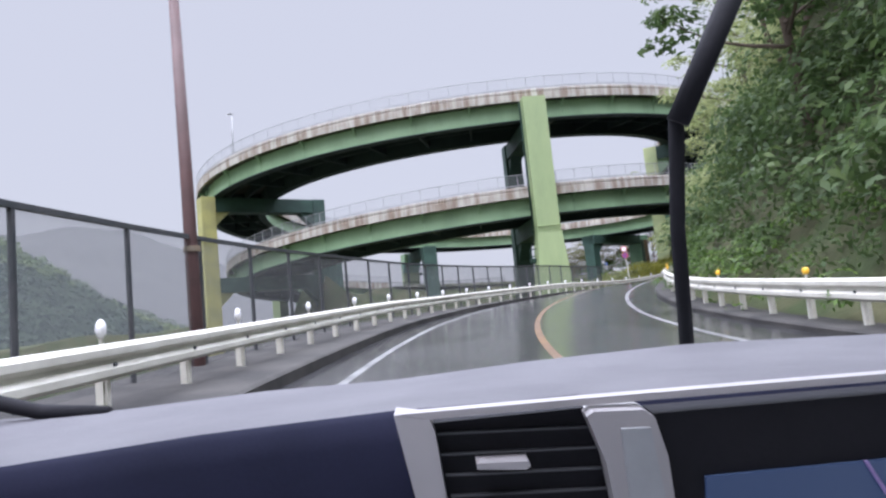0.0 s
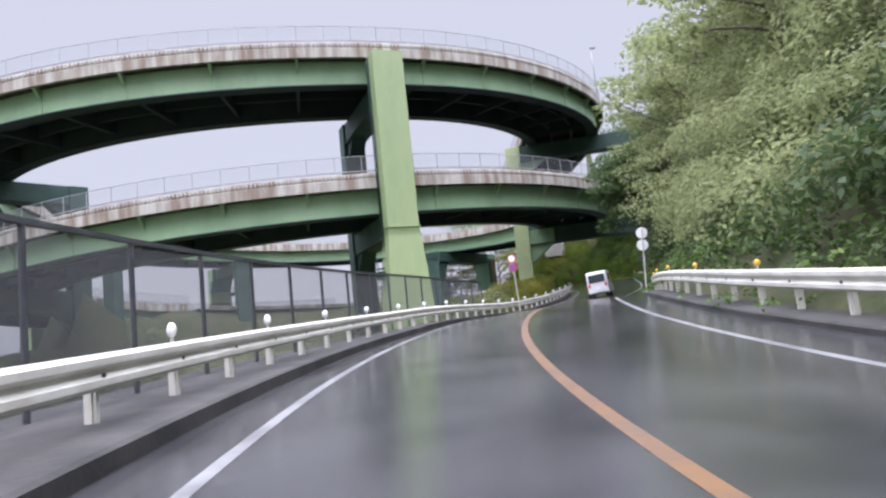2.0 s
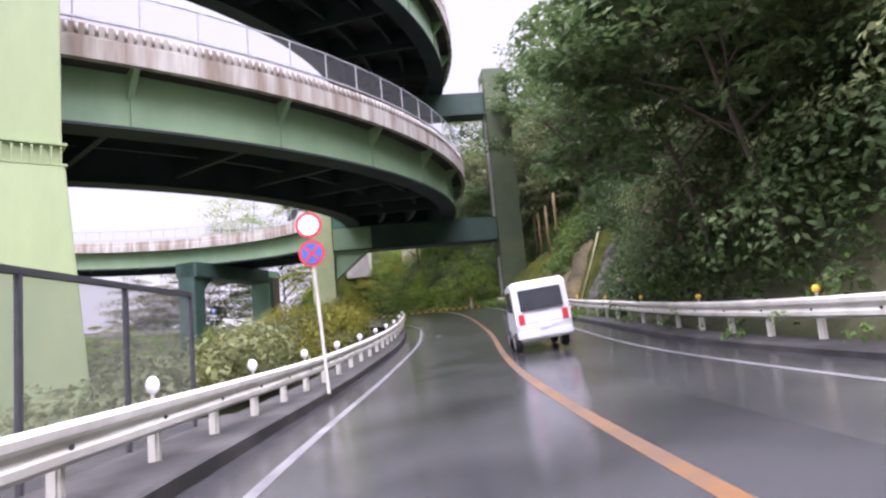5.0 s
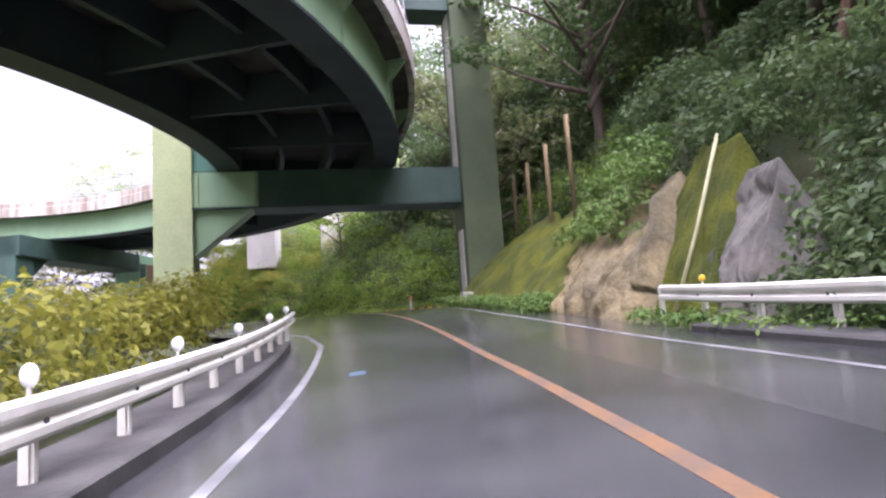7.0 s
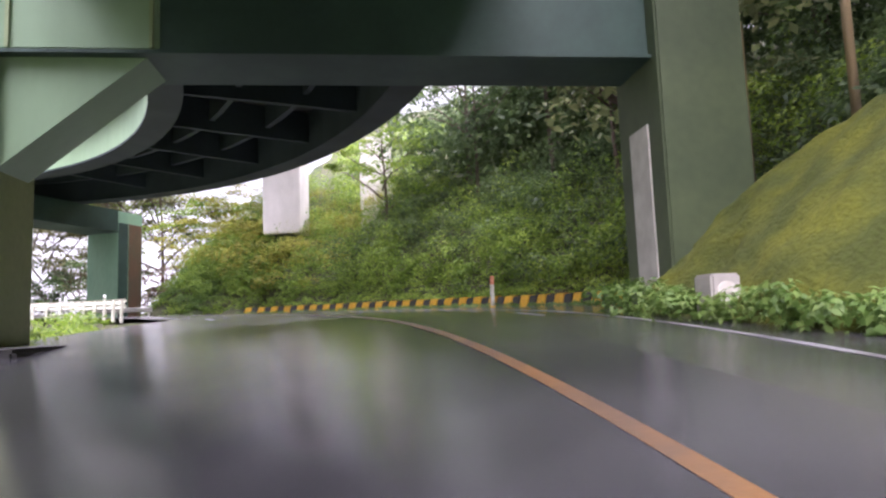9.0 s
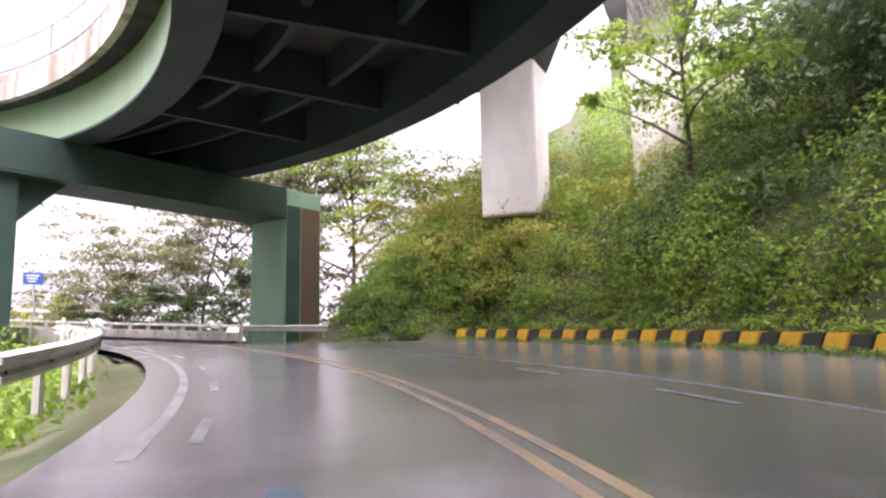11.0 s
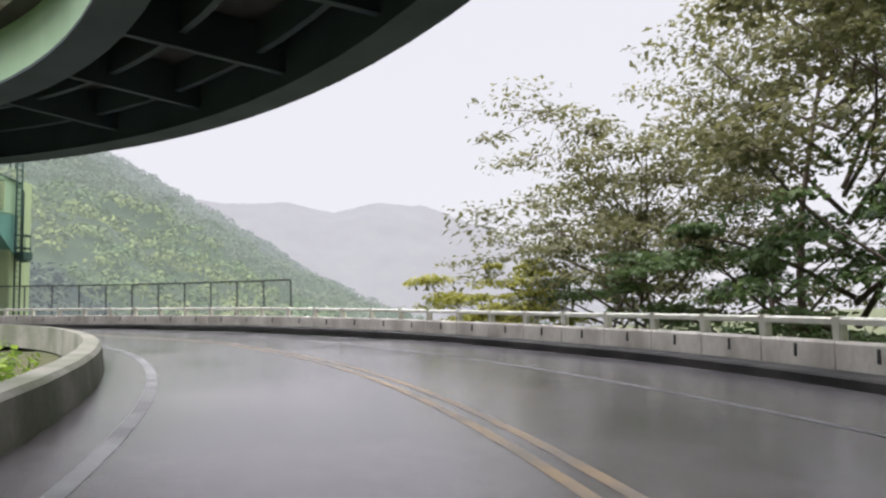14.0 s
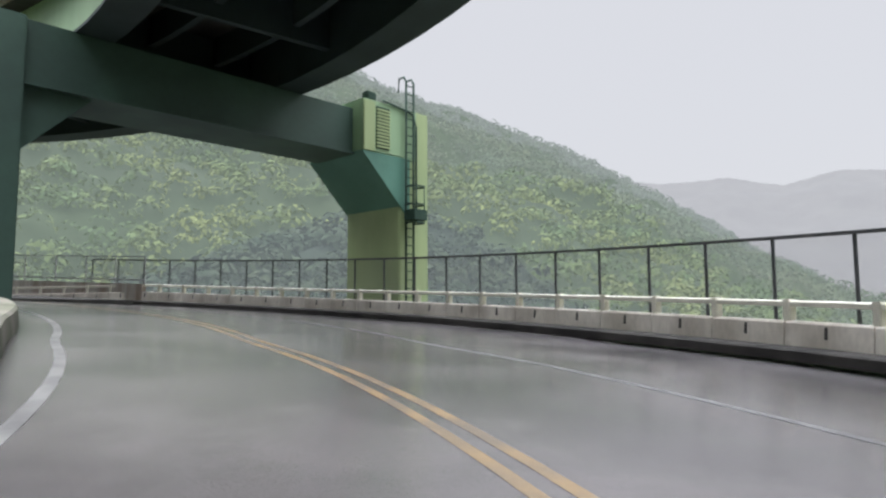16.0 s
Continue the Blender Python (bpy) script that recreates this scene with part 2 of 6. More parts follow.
def sweep(name, section, stations, mat, parent=None, label="", closed=True, caps=True, smooth=False):
    """A section of (u, v) pairs carried along stations, each a function of (u, v)."""
    n, verts, faces = len(section), [], []
    for f in stations:
        verts += [f(u, v) for u, v in section]
    for i in range(len(stations) - 1):
        for j in range(n if closed else n - 1):
            k = (j + 1) % n
            faces.append((i * n + j, (i + 1) * n + j, (i + 1) * n + k, i * n + k))
    if closed and caps:
        faces += [tuple(range(n)), tuple(reversed(range(len(verts) - n, len(verts))))]
    return mesh_ob(name, verts, faces, mat, parent, label, smooth)


def box_bm(sx, sy, sz, bevel=0.0, at=(0, 0, 0), taper=1.0):
    """A box standing on its base, bevelled; taper: the top's size to the base's."""
    bm = bmesh.new()
    bmesh.ops.create_cube(bm, size=1)
    for v in bm.verts:
        k = taper if v.co.z > 0 else 1
        v.co = Vector((v.co.x * sx * k, v.co.y * sy * k, (v.co.z + 0.5) * sz)) + Vector(at)
    if bevel:
        bmesh.ops.bevel(bm, geom=bm.edges[:], offset=bevel, segments=2, affect="EDGES")
    return bm


def cyl_bm(r0, r1, h, n=12, at=(0, 0, 0)):
    bm = bmesh.new()
    bmesh.ops.create_cone(bm, cap_ends=True, segments=n, radius1=r0, radius2=r1, depth=h)
    bmesh.ops.translate(bm, verts=bm.verts[:], vec=Vector(at) + Vector((0, 0, h / 2)))
    return bm


def part(name, bm, mat, parent=None, label="", m=None):
    me = bpy.data.meshes.new(name)
    bm.to_mesh(me)
    bm.free()
    me.materials.append(mat)
    ob = new(name, me)
    if parent:
        ob.parent = parent
    if m is not None:
        ob.matrix_local = m
    return tagged(ob, label)


def again(ob, m, parent=None):
    """Another object on the same mesh."""
    o = new(ob.name.split(".")[0], ob.data)
    o.parent = parent if parent else ob.parent
    o.matrix_local = m
    return o


def tube(name, pts, r, mat, parent=None, label="", n=8, r1=None):
    """A round bar along points, tapering from r to r1."""
    pts = [Vector(p) for p in pts]
    verts, faces = [], []
    for i, p in enumerate(pts):
        d = (pts[min(i + 1, len(pts) - 1)] - pts[max(i - 1, 0)]).normalized()
        side = d.cross(Vector((0, 0, 1)) if abs(d.z) < 0.95 else Vector((1, 0, 0))).normalized()
        up = side.cross(d)
        rad = r + ((r1 if r1 is not None else r) - r) * i / (len(pts) - 1)
        verts += [p + rad * (math.cos(2 * math.pi * k / n) * side + math.sin(2 * math.pi * k / n) * up) for k in range(n)]
    for i in range(len(pts) - 1):
        for k in range(n):
            k2 = (k + 1) % n
            faces.append((i * n + k, i * n + k2, (i + 1) * n + k2, (i + 1) * n + k))
    faces += [tuple(reversed(range(n))), tuple(range(len(verts) - n, len(verts)))]
    return mesh_ob(name, verts, faces, mat, parent, label, smooth=True)


# ---- the road's line: the driven path, one and a quarter metres under the eye ----
EYE = 1.25
CX, CY, PITCH = 7.5, 122.8, 11.8           # the loop's centre, and its climb for each turn


def pol(r, a, z):
    return Vector((CX + r * math.cos(radians(a)), CY + r * math.sin(radians(a)), z))


def loop_z(a):
    """The road's height on the loop: the lowest turn runs from about -30 to 274 degrees."""
    return 14.25 + PITCH * (a - 274) / 360


keyed = np.array([[t, *e] for t, e, g, r in PATH])
kt, kp = keyed[:, 0], keyed[:, 1:] - (0, 0, EYE)
kv = np.gradient(kp, kt, axis=0)
line = []
for i in range(len(kt) - 1):
    h = kt[i + 1] - kt[i]
    for u in np.linspace(0, 1, max(2, int(h / 0.05)), endpoint=False):
        line.append((2 * u**3 - 3 * u**2 + 1) * kp[i] + (u**3 - 2 * u**2 + u) * h * kv[i] + (3 * u**2 - 2 * u**3) * kp[i + 1] + (u**3 - u**2) * h * kv[i + 1])
line.append(kp[-1])
back = [kp[0] + (line[0] - line[1]) / np.linalg.norm(line[1] - line[0]) * d for d in np.arange(60, 0, -2.0)]
end = line[-1]
a_end, r_end = math.degrees(math.atan2(end[1] - CY, end[0] - CX)), math.hypot(end[0] - CX, end[1] - CY)
ahead = [np.array(pol(r_end + (35.0 - r_end) * min(1, k / 22), a_end + k, end[2] + (loop_z(a_end + k) - loop_z(a_end)))) for k in range(1, 60)]
LINE = np.array(back + line + ahead)
steps = np.r_[0, np.cumsum(np.linalg.norm(np.diff(LINE, axis=0), axis=1))] - 60.0
S_END = steps[-1]


def centre(s):
    return np.array([np.interp(s, steps, LINE[:, k]) for k in range(3)])


def bank(s):
    """Cross fall: down to the right on the first bend, up to the right on the second, down to the outer barrier on the bridge."""
    return float(np.interp(s, [22, 46, 74, 98, 114, 126, 138, 150, 158, 170, 186], [-0.04, 0.055, 0.08, 0.075, 0.06, 0.02, 0.01, 0.0, -0.05, -0.05, -0.025]))


def tilt(s, u):
    """The height that the cross fall gives at u metres to the right of the path."""
    return bank(s) * min(max(u, -6.0), float(np.interp(s, [125, 140], [3.0, 10.0])))


def road_at(s):
    """A station at s metres from the start: (to the right, up) to a place."""
    p, d = centre(s), centre(s + 1.0) - centre(s - 1.0)
    d = np.array([d[0], d[1], 0]) / math.hypot(d[0], d[1])
    n = np.array([d[1], -d[0], 0])
    return lambda u, v: Vector(p + n * u + np.array([0, 0, v + tilt(s, u)]))


def road_turn(s):
    d = centre(s + 0.7) - centre(s - 0.7)
    return math.atan2(d[1], d[0])


def angle_at(s):
    p = centre(s)
    return math.degrees(math.atan2(p[1] - CY, p[0] - CX))


def right_edge(s):
    """How far the paved ground goes to the right of the path."""
    if s < 95:
        return 6.3
    a, p = angle_at(s), centre(s)
    r = float(np.interp(a, [-60, 24, 33, 42, 54, 70, 120], [51.2, 51.2, 46.9, 45.6, 46.7, 47.1, 44.9])) - math.hypot(p[0] - CX, p[1] - CY)
    return 6.3 + (r - 6.3) * min(1.0, (s - 95) / 18)


def left_edge(s):
    return -float(np.interp(s, [0, 98, 103, 110, 119, 126, 300], [2.5, 2.5, 3.6, 7.5, 6.0, 2.4, 2.4]))


# ---- ground: one sheet from the road to the horizon ----
def ground_height(x, y):
    q = np.hypot(LINE[:, 0] - x, LINE[:, 1] - y)
    k = int(q.argmin())
    s, z = steps[k], LINE[k, 2]
    d = LINE[min(k + 1, len(LINE) - 1)] - LINE[max(k - 1, 0)]
    lat = ((x - LINE[k, 0]) * d[1] - (y - LINE[k, 1]) * d[0]) / math.hypot(d[0], d[1])
    if abs(lat) < q[k] * 0.7 and q[k] > 3:
        lat = math.copysign(q[k], lat)
    z += tilt(s, lat)
    r, a = math.hypot(x - CX, y - CY), math.degrees(math.atan2(y - CY, x - CX))
    lump = noise.noise(Vector((x * 0.09, y * 0.09, 0))) * 1.6
    if s > 84 and r < 33:
        return min(z - 1.0, -2.5 + 0.5 * lump) if r < 29 else min(z - 0.25, z - 0.25 - (33 - r) * 1.2)
    if lat > 0:
        edge = right_edge(s) + 0.5
        u = lat - edge
        if u < 0:
            return z - 0.25
        rise = float(np.interp(u, [0, 1.2, 4, 10, 22, 50, 130, 400], [-0.1, 0.6, 5.2, 15, 29, 48, 70, 90]))
        if 84 < s < 99:
            rise = float(np.interp(u, [0, 1.5, 3.2, 6, 12, 30, 130, 400], [-0.1, 0.0, 0.7, 5.5, 11, 22, 60, 90]))
        elif 88 < s < 112:
            rise = float(np.interp(u, [0, 0.6, 2, 6, 12, 30, 130, 400], [-0.1, 0.8, 3.6, 6.8, 11, 22, 60, 90]))
        elif 84 < s < 160:
            rise = float(np.interp(u, [0, 0.8, 3, 6, 12, 30, 130, 400], [-0.1, 0.4, 3.2, 6.5, 10, 22, 60, 90]))
        drop = float(np.interp(u, [0, 1, 3, 14, 40, 400], [-0.3, -0.8, -4, -13, -18, -18])) - z * min(1, u / 20)
        k2 = float(np.interp(a if s > 84 else -60, [-100, -90, 33, 40], [0, 1, 1, 0]))
        if (x > 95 and y < 200) or s < 84:
            k2 = 1.0
        return z + rise * k2 + drop * (1 - k2) + lump * min(1, max(u - 1, 0) / 4)
    u = -lat + left_edge(s)
    if u < 0:
        return z - 0.25
    low = float(np.interp(u, [0, 1.6, 2.2, 6, 30, 400], [-0.25, -0.25, -1.5, -6, -16, -18]))
    if s > 62:
        low = low + (float(np.interp(u, [0, 1.6, 5, 25, 400], [-0.2, -0.3, -1.2, -6, -16])) - low) * min(1, (s - 62) / 10)
    return z + low + lump * min(1, max(u - 3, 0) / 4)


gx = np.r_[-4000, -1500, -600, -300, -180, -120, -90, np.arange(-70, 116, 2.0), 130, 150, 180, 230, 320, 600, 1500, 4000]
gy = np.r_[-4000, -1500, -500, -250, -140, -90, np.arange(-64, 206, 2.0), 225, 250, 300, 400, 700, 1500, 4000]
gv = [(x, y, ground_height(x, y)) for y in gy for x in gx]
nx = len(gx)
gf = [(j * nx + i, j * nx + i + 1, (j + 1) * nx + i + 1, (j + 1) * nx + i) for j in range(len(gy) - 1) for i in range(nx - 1)]


def mesh_height(x, y):
    """The height of the ground sheet itself."""
    i, j = int(np.clip(np.searchsorted(gx, x) - 1, 0, nx - 2)), int(np.clip(np.searchsorted(gy, y) - 1, 0, len(gy) - 2))
    u, w = (x - gx[i]) / (gx[i + 1] - gx[i]), (y - gy[j]) / (gy[j + 1] - gy[j])
    h = [gv[(j + b) * nx + i + a][2] for b in (0, 1) for a in (0, 1)]
    return (h[0] * (1 - u) + h[1] * u) * (1 - w) + (h[2] * (1 - u) + h[3] * u) * w


tagged(mesh_ob("ground", gv, gf, EARTH, smooth=True), "dark earth with leaf litter on hillside and valley floor", "ground", kind="structure")

# ---- road, markings, kerbs ----
def paving(name, s0, s1, mat, label):
    ss, v, f = np.arange(s0, s1 + 0.01, 1.0), [], []
    for s in ss:
        st, lo, hi = road_at(s), left_edge(s), right_edge(s)
        v += [st(lo + (hi - lo) * k / 8, 0.0) for k in range(9)] + [st(hi, -0.25), st(lo, -0.25)]
    for i in range(len(ss) - 1):
        f += [(i * 11 + j, i * 11 + j + 1, i * 11 + 12 + j, i * 11 + 11 + j) for j in range(10)]
    return tagged(mesh_ob(name, v, f, mat), label, "road", kind="structure")


paving("road", -55, 117, ASPHALT, "wet dark asphalt road with shallow puddle sheen")
paving("road_deck", 117, S_END - 1, DECK_ASPHALT, "worn wet grey asphalt on the bridge deck, lightened for sky glare")


def marking(name, mat, off, width, s0, s1, label, dash=None, step=1.0):
    """A painted line 4 mm over the road; off may depend on s. dash: (painted, gap)."""
    v, f, s = [], [], s0
    while s < s1:
        stop = min(s + dash[0], s1) if dash else s1
        ss = np.arange(s, stop + 1e-6, step if not dash else dash[0] / 3)
        for i, q in enumerate(ss):
            st, o = road_at(q), off(q) if callable(off) else off
            v += [st(o - width / 2, 0.004), st(o + width / 2, 0.004)]
            if i:
                k = len(v)
                f.append((k - 4, k - 3, k - 1, k - 2))
        s = stop + (dash[1] if dash else 1)
    return tagged(mesh_ob(name, v, f, mat), label, "road marking", kind="structure")


white_right = lambda s: float(np.interp(s, [86, 96, 101, 112, 122, 140, 300], [5.0, 4.9, 4.7, 5.5, 6.4, 5.6, 5.0]))
marking("edge_line", LINE_WHITE, -1.6, 0.15, -55, 97, "worn white edge line on wet asphalt")
marking("edge_line", LINE_WHITE, -1.7, 0.15, 128, S_END - 2, "worn white edge line on wet asphalt")
marking("edge_line", LINE_WHITE, lambda s: float(np.interp(s, [97, 101, 106, 111], [-1.6, -2.1, -4.0, -7.2])), 0.15, 97, 111, "white edge line curving into a side turning")
marking("edge_line", LINE_WHITE, white_right, 0.15, -55, S_END - 2, "worn white edge line on wet asphalt")
marking("centre_line", LINE_YELLOW, 1.75, 0.17, -55, 118, "orange centre line on wet asphalt")
marking("centre_line", FADED_LINE, 1.62, 0.13, 118, S_END - 2, "double orange centre line on wet asphalt")
marking("centre_line", FADED_LINE, 1.92, 0.13, 118, S_END - 2, "double orange centre line on wet asphalt")
marking("lane_dash", LINE_WHITE, lambda s: white_right(s) - 1.0, 0.13, 112, 140, "short white dashes beside the edge line", dash=(1.6, 2.6))
marking("lane_dash", LINE_WHITE, -1.2, 0.13, 124, 150, "short white dashes beside the edge line", dash=(1.6, 3.0))
blue = material("blue_chalk", (0.045, 0.095, 0.13), (0.05, 0.075, 0.09), rough=0.5)
marking("survey_mark", blue, -0.64, 0.3, 89.5, 90.2, "blue survey paint mark on the asphalt", step=0.3)
marking("survey_mark", blue, -0.33, 0.25, 126.0, 126.7, "blue survey paint mark on the asphalt", step=0.3)

# steel expansion joint where the bridge deck begins
joint = thing("expansion_joint", "wet dark steel expansion joint with a pale concrete band across the deck", "expansion joint", kind="structure")


def cross_strip(name, s, width, up, mat):
    v = [road_at(q)(u, h) for q in (s - width / 2, s + width / 2) for u in (-2.35, 5.9) for h in (0.001, up)]
    mesh_ob(name, v, [(1, 3, 7, 5), (0, 1, 5, 4), (2, 6, 7, 3), (0, 2, 3, 1), (4, 5, 7, 6)], mat, joint)


cross_strip("concrete_band", 153.3, 0.7, 0.003, CONCRETE_WET)
cross_strip("steel_edge", 153.12, 0.07, 0.008, DARK_STEEL)
cross_strip("steel_edge", 153.48, 0.07, 0.008, DARK_STEEL)

left_kerb = [road_at(s) for s in np.arange(-55, 99, 1.5)]
tagged(sweep("kerb", [(-2.5, -0.2), (-2.5, 0.17), (-2.56, 0.2), (-3.9, 0.22), (-3.9, -0.2)], left_kerb, KERB), "dark wet concrete kerb below the guardrail", "kerb", kind="structure")
right_kerb = [road_at(s) for s in np.arange(-55, 91.5, 1.5)]
tagged(sweep("kerb", [(6.25, -0.2), (6.25, 0.1), (6.3, 0.14), (7.1, 0.16), (7.1, -0.2)], right_kerb, KERB), "dark wet concrete kerb with moss and weeds", "kerb", kind="structure")

# ---- the loop bridge: spans between piers ----
R_IN, R_OUT = 33.6, 45.1


def loop_at(a):
    """A station of the loop; the upper turn swings a little wide on its western side."""
    wide = 4.2 * math.sin(math.pi * (a - 505) / 135) ** 2 if 505 < a < 640 else 0.0
    return lambda r, dz: pol(r + wide, a, loop_z(a) + dz)


def exit_at(d):
    """The top road leaves the loop at 705 degrees and runs straight on, d metres further."""
    a = 705
    p, t = pol(0, a, loop_z(a)), Vector((-math.sin(radians(a)), math.cos(radians(a)), 0))
    n = Vector((math.cos(radians(a)), math.sin(radians(a)), 0))
    return lambda r, dz: p + n * r + t * d + Vector((0, 0, dz + 0.03 * d))


def girder_at(a):
    """A station for the outer girder, which is set in under a wider overhang on the northern side of the upper turn."""
    inset = 1.2 * float(np.interp(a, [396, 408, 450, 475, 516], [0, 1, 1, 0.5, 0]))
    st = loop_at(a)
    return lambda r, dz: st(r - inset, dz)


fence_post_mesh = None


def bridge_span(stations, outer):
    """One span: slab, two girders, floor beams, stained parapets with a hand rail and a netting fence."""
    global fence_post_mesh
    span = thing("bridge_span", "green steel girder span with rust-stained concrete parapets and netting fence", "bridge", "spans of the loop bridge")
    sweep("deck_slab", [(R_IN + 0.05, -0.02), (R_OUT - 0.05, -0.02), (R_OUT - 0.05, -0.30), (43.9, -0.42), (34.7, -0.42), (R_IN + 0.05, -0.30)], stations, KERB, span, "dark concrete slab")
    # box girders: an outer web painted green, an inner web and a bottom flange darkened in colour for shade
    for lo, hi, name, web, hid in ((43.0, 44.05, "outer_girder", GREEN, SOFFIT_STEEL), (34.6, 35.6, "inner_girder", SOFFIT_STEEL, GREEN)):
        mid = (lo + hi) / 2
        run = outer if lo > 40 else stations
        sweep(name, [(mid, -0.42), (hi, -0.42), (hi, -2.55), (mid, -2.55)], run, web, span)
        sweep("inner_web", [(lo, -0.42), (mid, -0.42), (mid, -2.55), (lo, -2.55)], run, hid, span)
        sweep("bottom_flange", [(lo - 0.12, -2.55), (hi + 0.12, -2.55), (hi + 0.12, -2.66), (lo - 0.12, -2.66)], run, SOFFIT_STEEL, span, "bottom flange with shade painted into its dark colour")
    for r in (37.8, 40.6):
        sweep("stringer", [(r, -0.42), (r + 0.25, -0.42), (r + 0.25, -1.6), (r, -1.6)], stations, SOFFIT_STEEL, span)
    for i in range(2, len(stations) - 1, 3):
        ends = (stations[i], stations[i - 1]), (outer[i], outer[i - 1])

        def f(u, v, k):
            a, b = ends[42 < u < 44.5]
            return a(u, v) + (b(u, v) - a(u, v)) * k
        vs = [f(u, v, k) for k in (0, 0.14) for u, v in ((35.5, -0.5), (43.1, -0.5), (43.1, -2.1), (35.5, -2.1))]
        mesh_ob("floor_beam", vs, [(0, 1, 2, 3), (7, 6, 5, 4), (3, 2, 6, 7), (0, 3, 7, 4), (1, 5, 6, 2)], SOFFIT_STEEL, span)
        vs = [f(u, v, k) for k in (0, 0.1) for u, v in ((44.0, -0.4), (R_OUT - 0.1, -0.3), (44.05, -1.5))]
        mesh_ob("overhang_bracket", vs, [(0, 1, 2), (5, 4, 3), (1, 4, 5, 2), (0, 2, 5, 3)], GREEN, span)
        vs = [f(u, v, k) for k in (0, 0.05) for u, v in ((44.05, -0.45), (44.15, -0.45), (44.15, -2.5), (44.05, -2.5))]
        mesh_ob("web_stiffener", vs, [(0, 1, 2, 3), (7, 6, 5, 4), (1, 5, 6, 2)], GREEN, span)
    for r, way in ((R_OUT, 1), (R_IN, -1)):
        sweep("parapet", [(r, -0.45), (r + 0.02 * way, 0.35), (r - 0.04 * way, 0.40), (r - 0.02 * way, 0.86), (r - 0.05 * way, 0.9), (r - 0.28 * way, 0.9), (r - 0.34 * way, -0.02), (r - 0.3 * way, -0.45)], stations, STAINED, span, "rust-streaked concrete parapet")
        sweep("hand_rail", [(r - 0.1 * way, 1.08), (r - 0.1 * way, 1.16), (r - 0.2 * way, 1.16), (r - 0.2 * way, 1.08)], stations, GREY_STEEL, span)
        sweep("fence_top_rail", [(r - 0.13 * way, 2.42), (r - 0.13 * way, 2.47), (r - 0.18 * way, 2.47), (r - 0.18 * way, 2.42)], stations, GREY_STEEL, span)
        sweep("fence_net", [(r - 0.15 * way, 0.92), (r - 0.15 * way, 2.42)], stations, NET_THIN, span, "thin grey wire netting", closed=False)
        for st in stations[::1]:
            p = st(r - 0.15 * way, 0.88)
            m = Matrix.Translation(p)
            if fence_post_mesh is None:
                fence_post_mesh = part("fence_post", cyl_bm(0.035, 0.035, 1.58, 6), GREY_STEEL, span, m=m)
            else:
                again(fence_post_mesh, m, span)
    return span


def ribs(span, stations, r):
    """Upright ribs on the parapet's upper half, two dozen to each bay."""
    v = []
    for a, b in zip(stations[:-1], stations[1:]):
        for k in range(7):
            p, q = [a(r + 0.05, 0) + (b(r + 0.05, 0) - a(r + 0.05, 0)) * (k + w) / 7 for w in (0.1, 0.42)]
            for z0, z1 in ((0.46, 0.82),):
                v.append([p + Vector((0, 0, z0)), q + Vector((0, 0, z0)), q + Vector((0, 0, z1)), p + Vector((0, 0, z1))])
    ob = quads_ob("parapet_ribs", np.array([[tuple(c) for c in q] for q in v]), CONCRETE, span)
    tagged(ob, kind="stuff")
    sol = ob.modifiers.new("depth", "SOLIDIFY")
    sol.thickness = 0.05


STEP = 3.0
for a0, a1 in ((126, 156), (156, 216), (216, 276), (276, 336), (336, 396), (396, 456), (456, 516), (516, 576), (576, 636), (636, 696), (696, 705)):
    st = [loop_at(a) for a in np.arange(a0, a1 + 0.01, STEP)]
    sp = bridge_span(st, [girder_at(a) for a in np.arange(a0, a1 + 0.01, STEP)])
    if 210 <= a0 <= 340 or a0 >= 570:
        ribs(sp, st, R_OUT)
top_road = [exit_at(d) for d in np.arange(0, 62, 2.6)]
bridge_span(top_road, top_road)


# ---- piers ----
def column(parent, a, r0, r1, half, z0, z1, mat, label="", flare=None):
    """An upright box column on the loop's radius, with bevelled edges and, where given, a flared foot under a ribbed band."""
    m = Matrix.Translation(pol((r0 + r1) / 2, a, z0)) @ Matrix.Rotation(radians(a), 4, "Z")
    bm = box_bm(r1 - r0, 2 * half, z1 - z0, 0.05)
    col = part("column", bm, mat, parent, label, m)
    if flare:
        zb, grow = flare
        foot = box_bm(r1 - r0 + 0.5 + grow, 2 * half + 0.3 + grow * 1.6, zb - z0, 0.06, (0, 0, 0), (2 * half + 0.12) / (2 * half + 0.3 + grow * 1.6))
        part("flared_foot", foot, mat, parent, "", m.copy())
        for k in range(11):
            rib = box_bm(0.06, 0.05, 0.62, 0, ((r1 - r0) / 2 + 0.1, -half + 0.06 + k * (2 * half - 0.12) / 10, zb - z0 - 0.1))
            part("rib", rib, mat, parent, "", m.copy())
        part("band", box_bm(r1 - r0 + 0.26, 2 * half + 0.26, 0.1, 0.02, (0, 0, zb - z0 + 0.55)), mat, parent, "", m.copy())
        part("band", box_bm(r1 - r0 + 0.26, 2 * half + 0.26, 0.1, 0.02, (0, 0, zb - z0 - 0.12)), mat, parent, "", m.copy())
    return m


LADDER = material("dark_green_pipe", (0.018, 0.045, 0.034), (0.03, 0.06, 0.045), rough=0.65, scale=2, bump=0.02, spec=0.25)
TEAL = material("teal_steel", (0.085, 0.215, 0.165), (0.065, 0.17, 0.13), rough=0.5, scale=0.4, bump=0.03, detail=0.08)


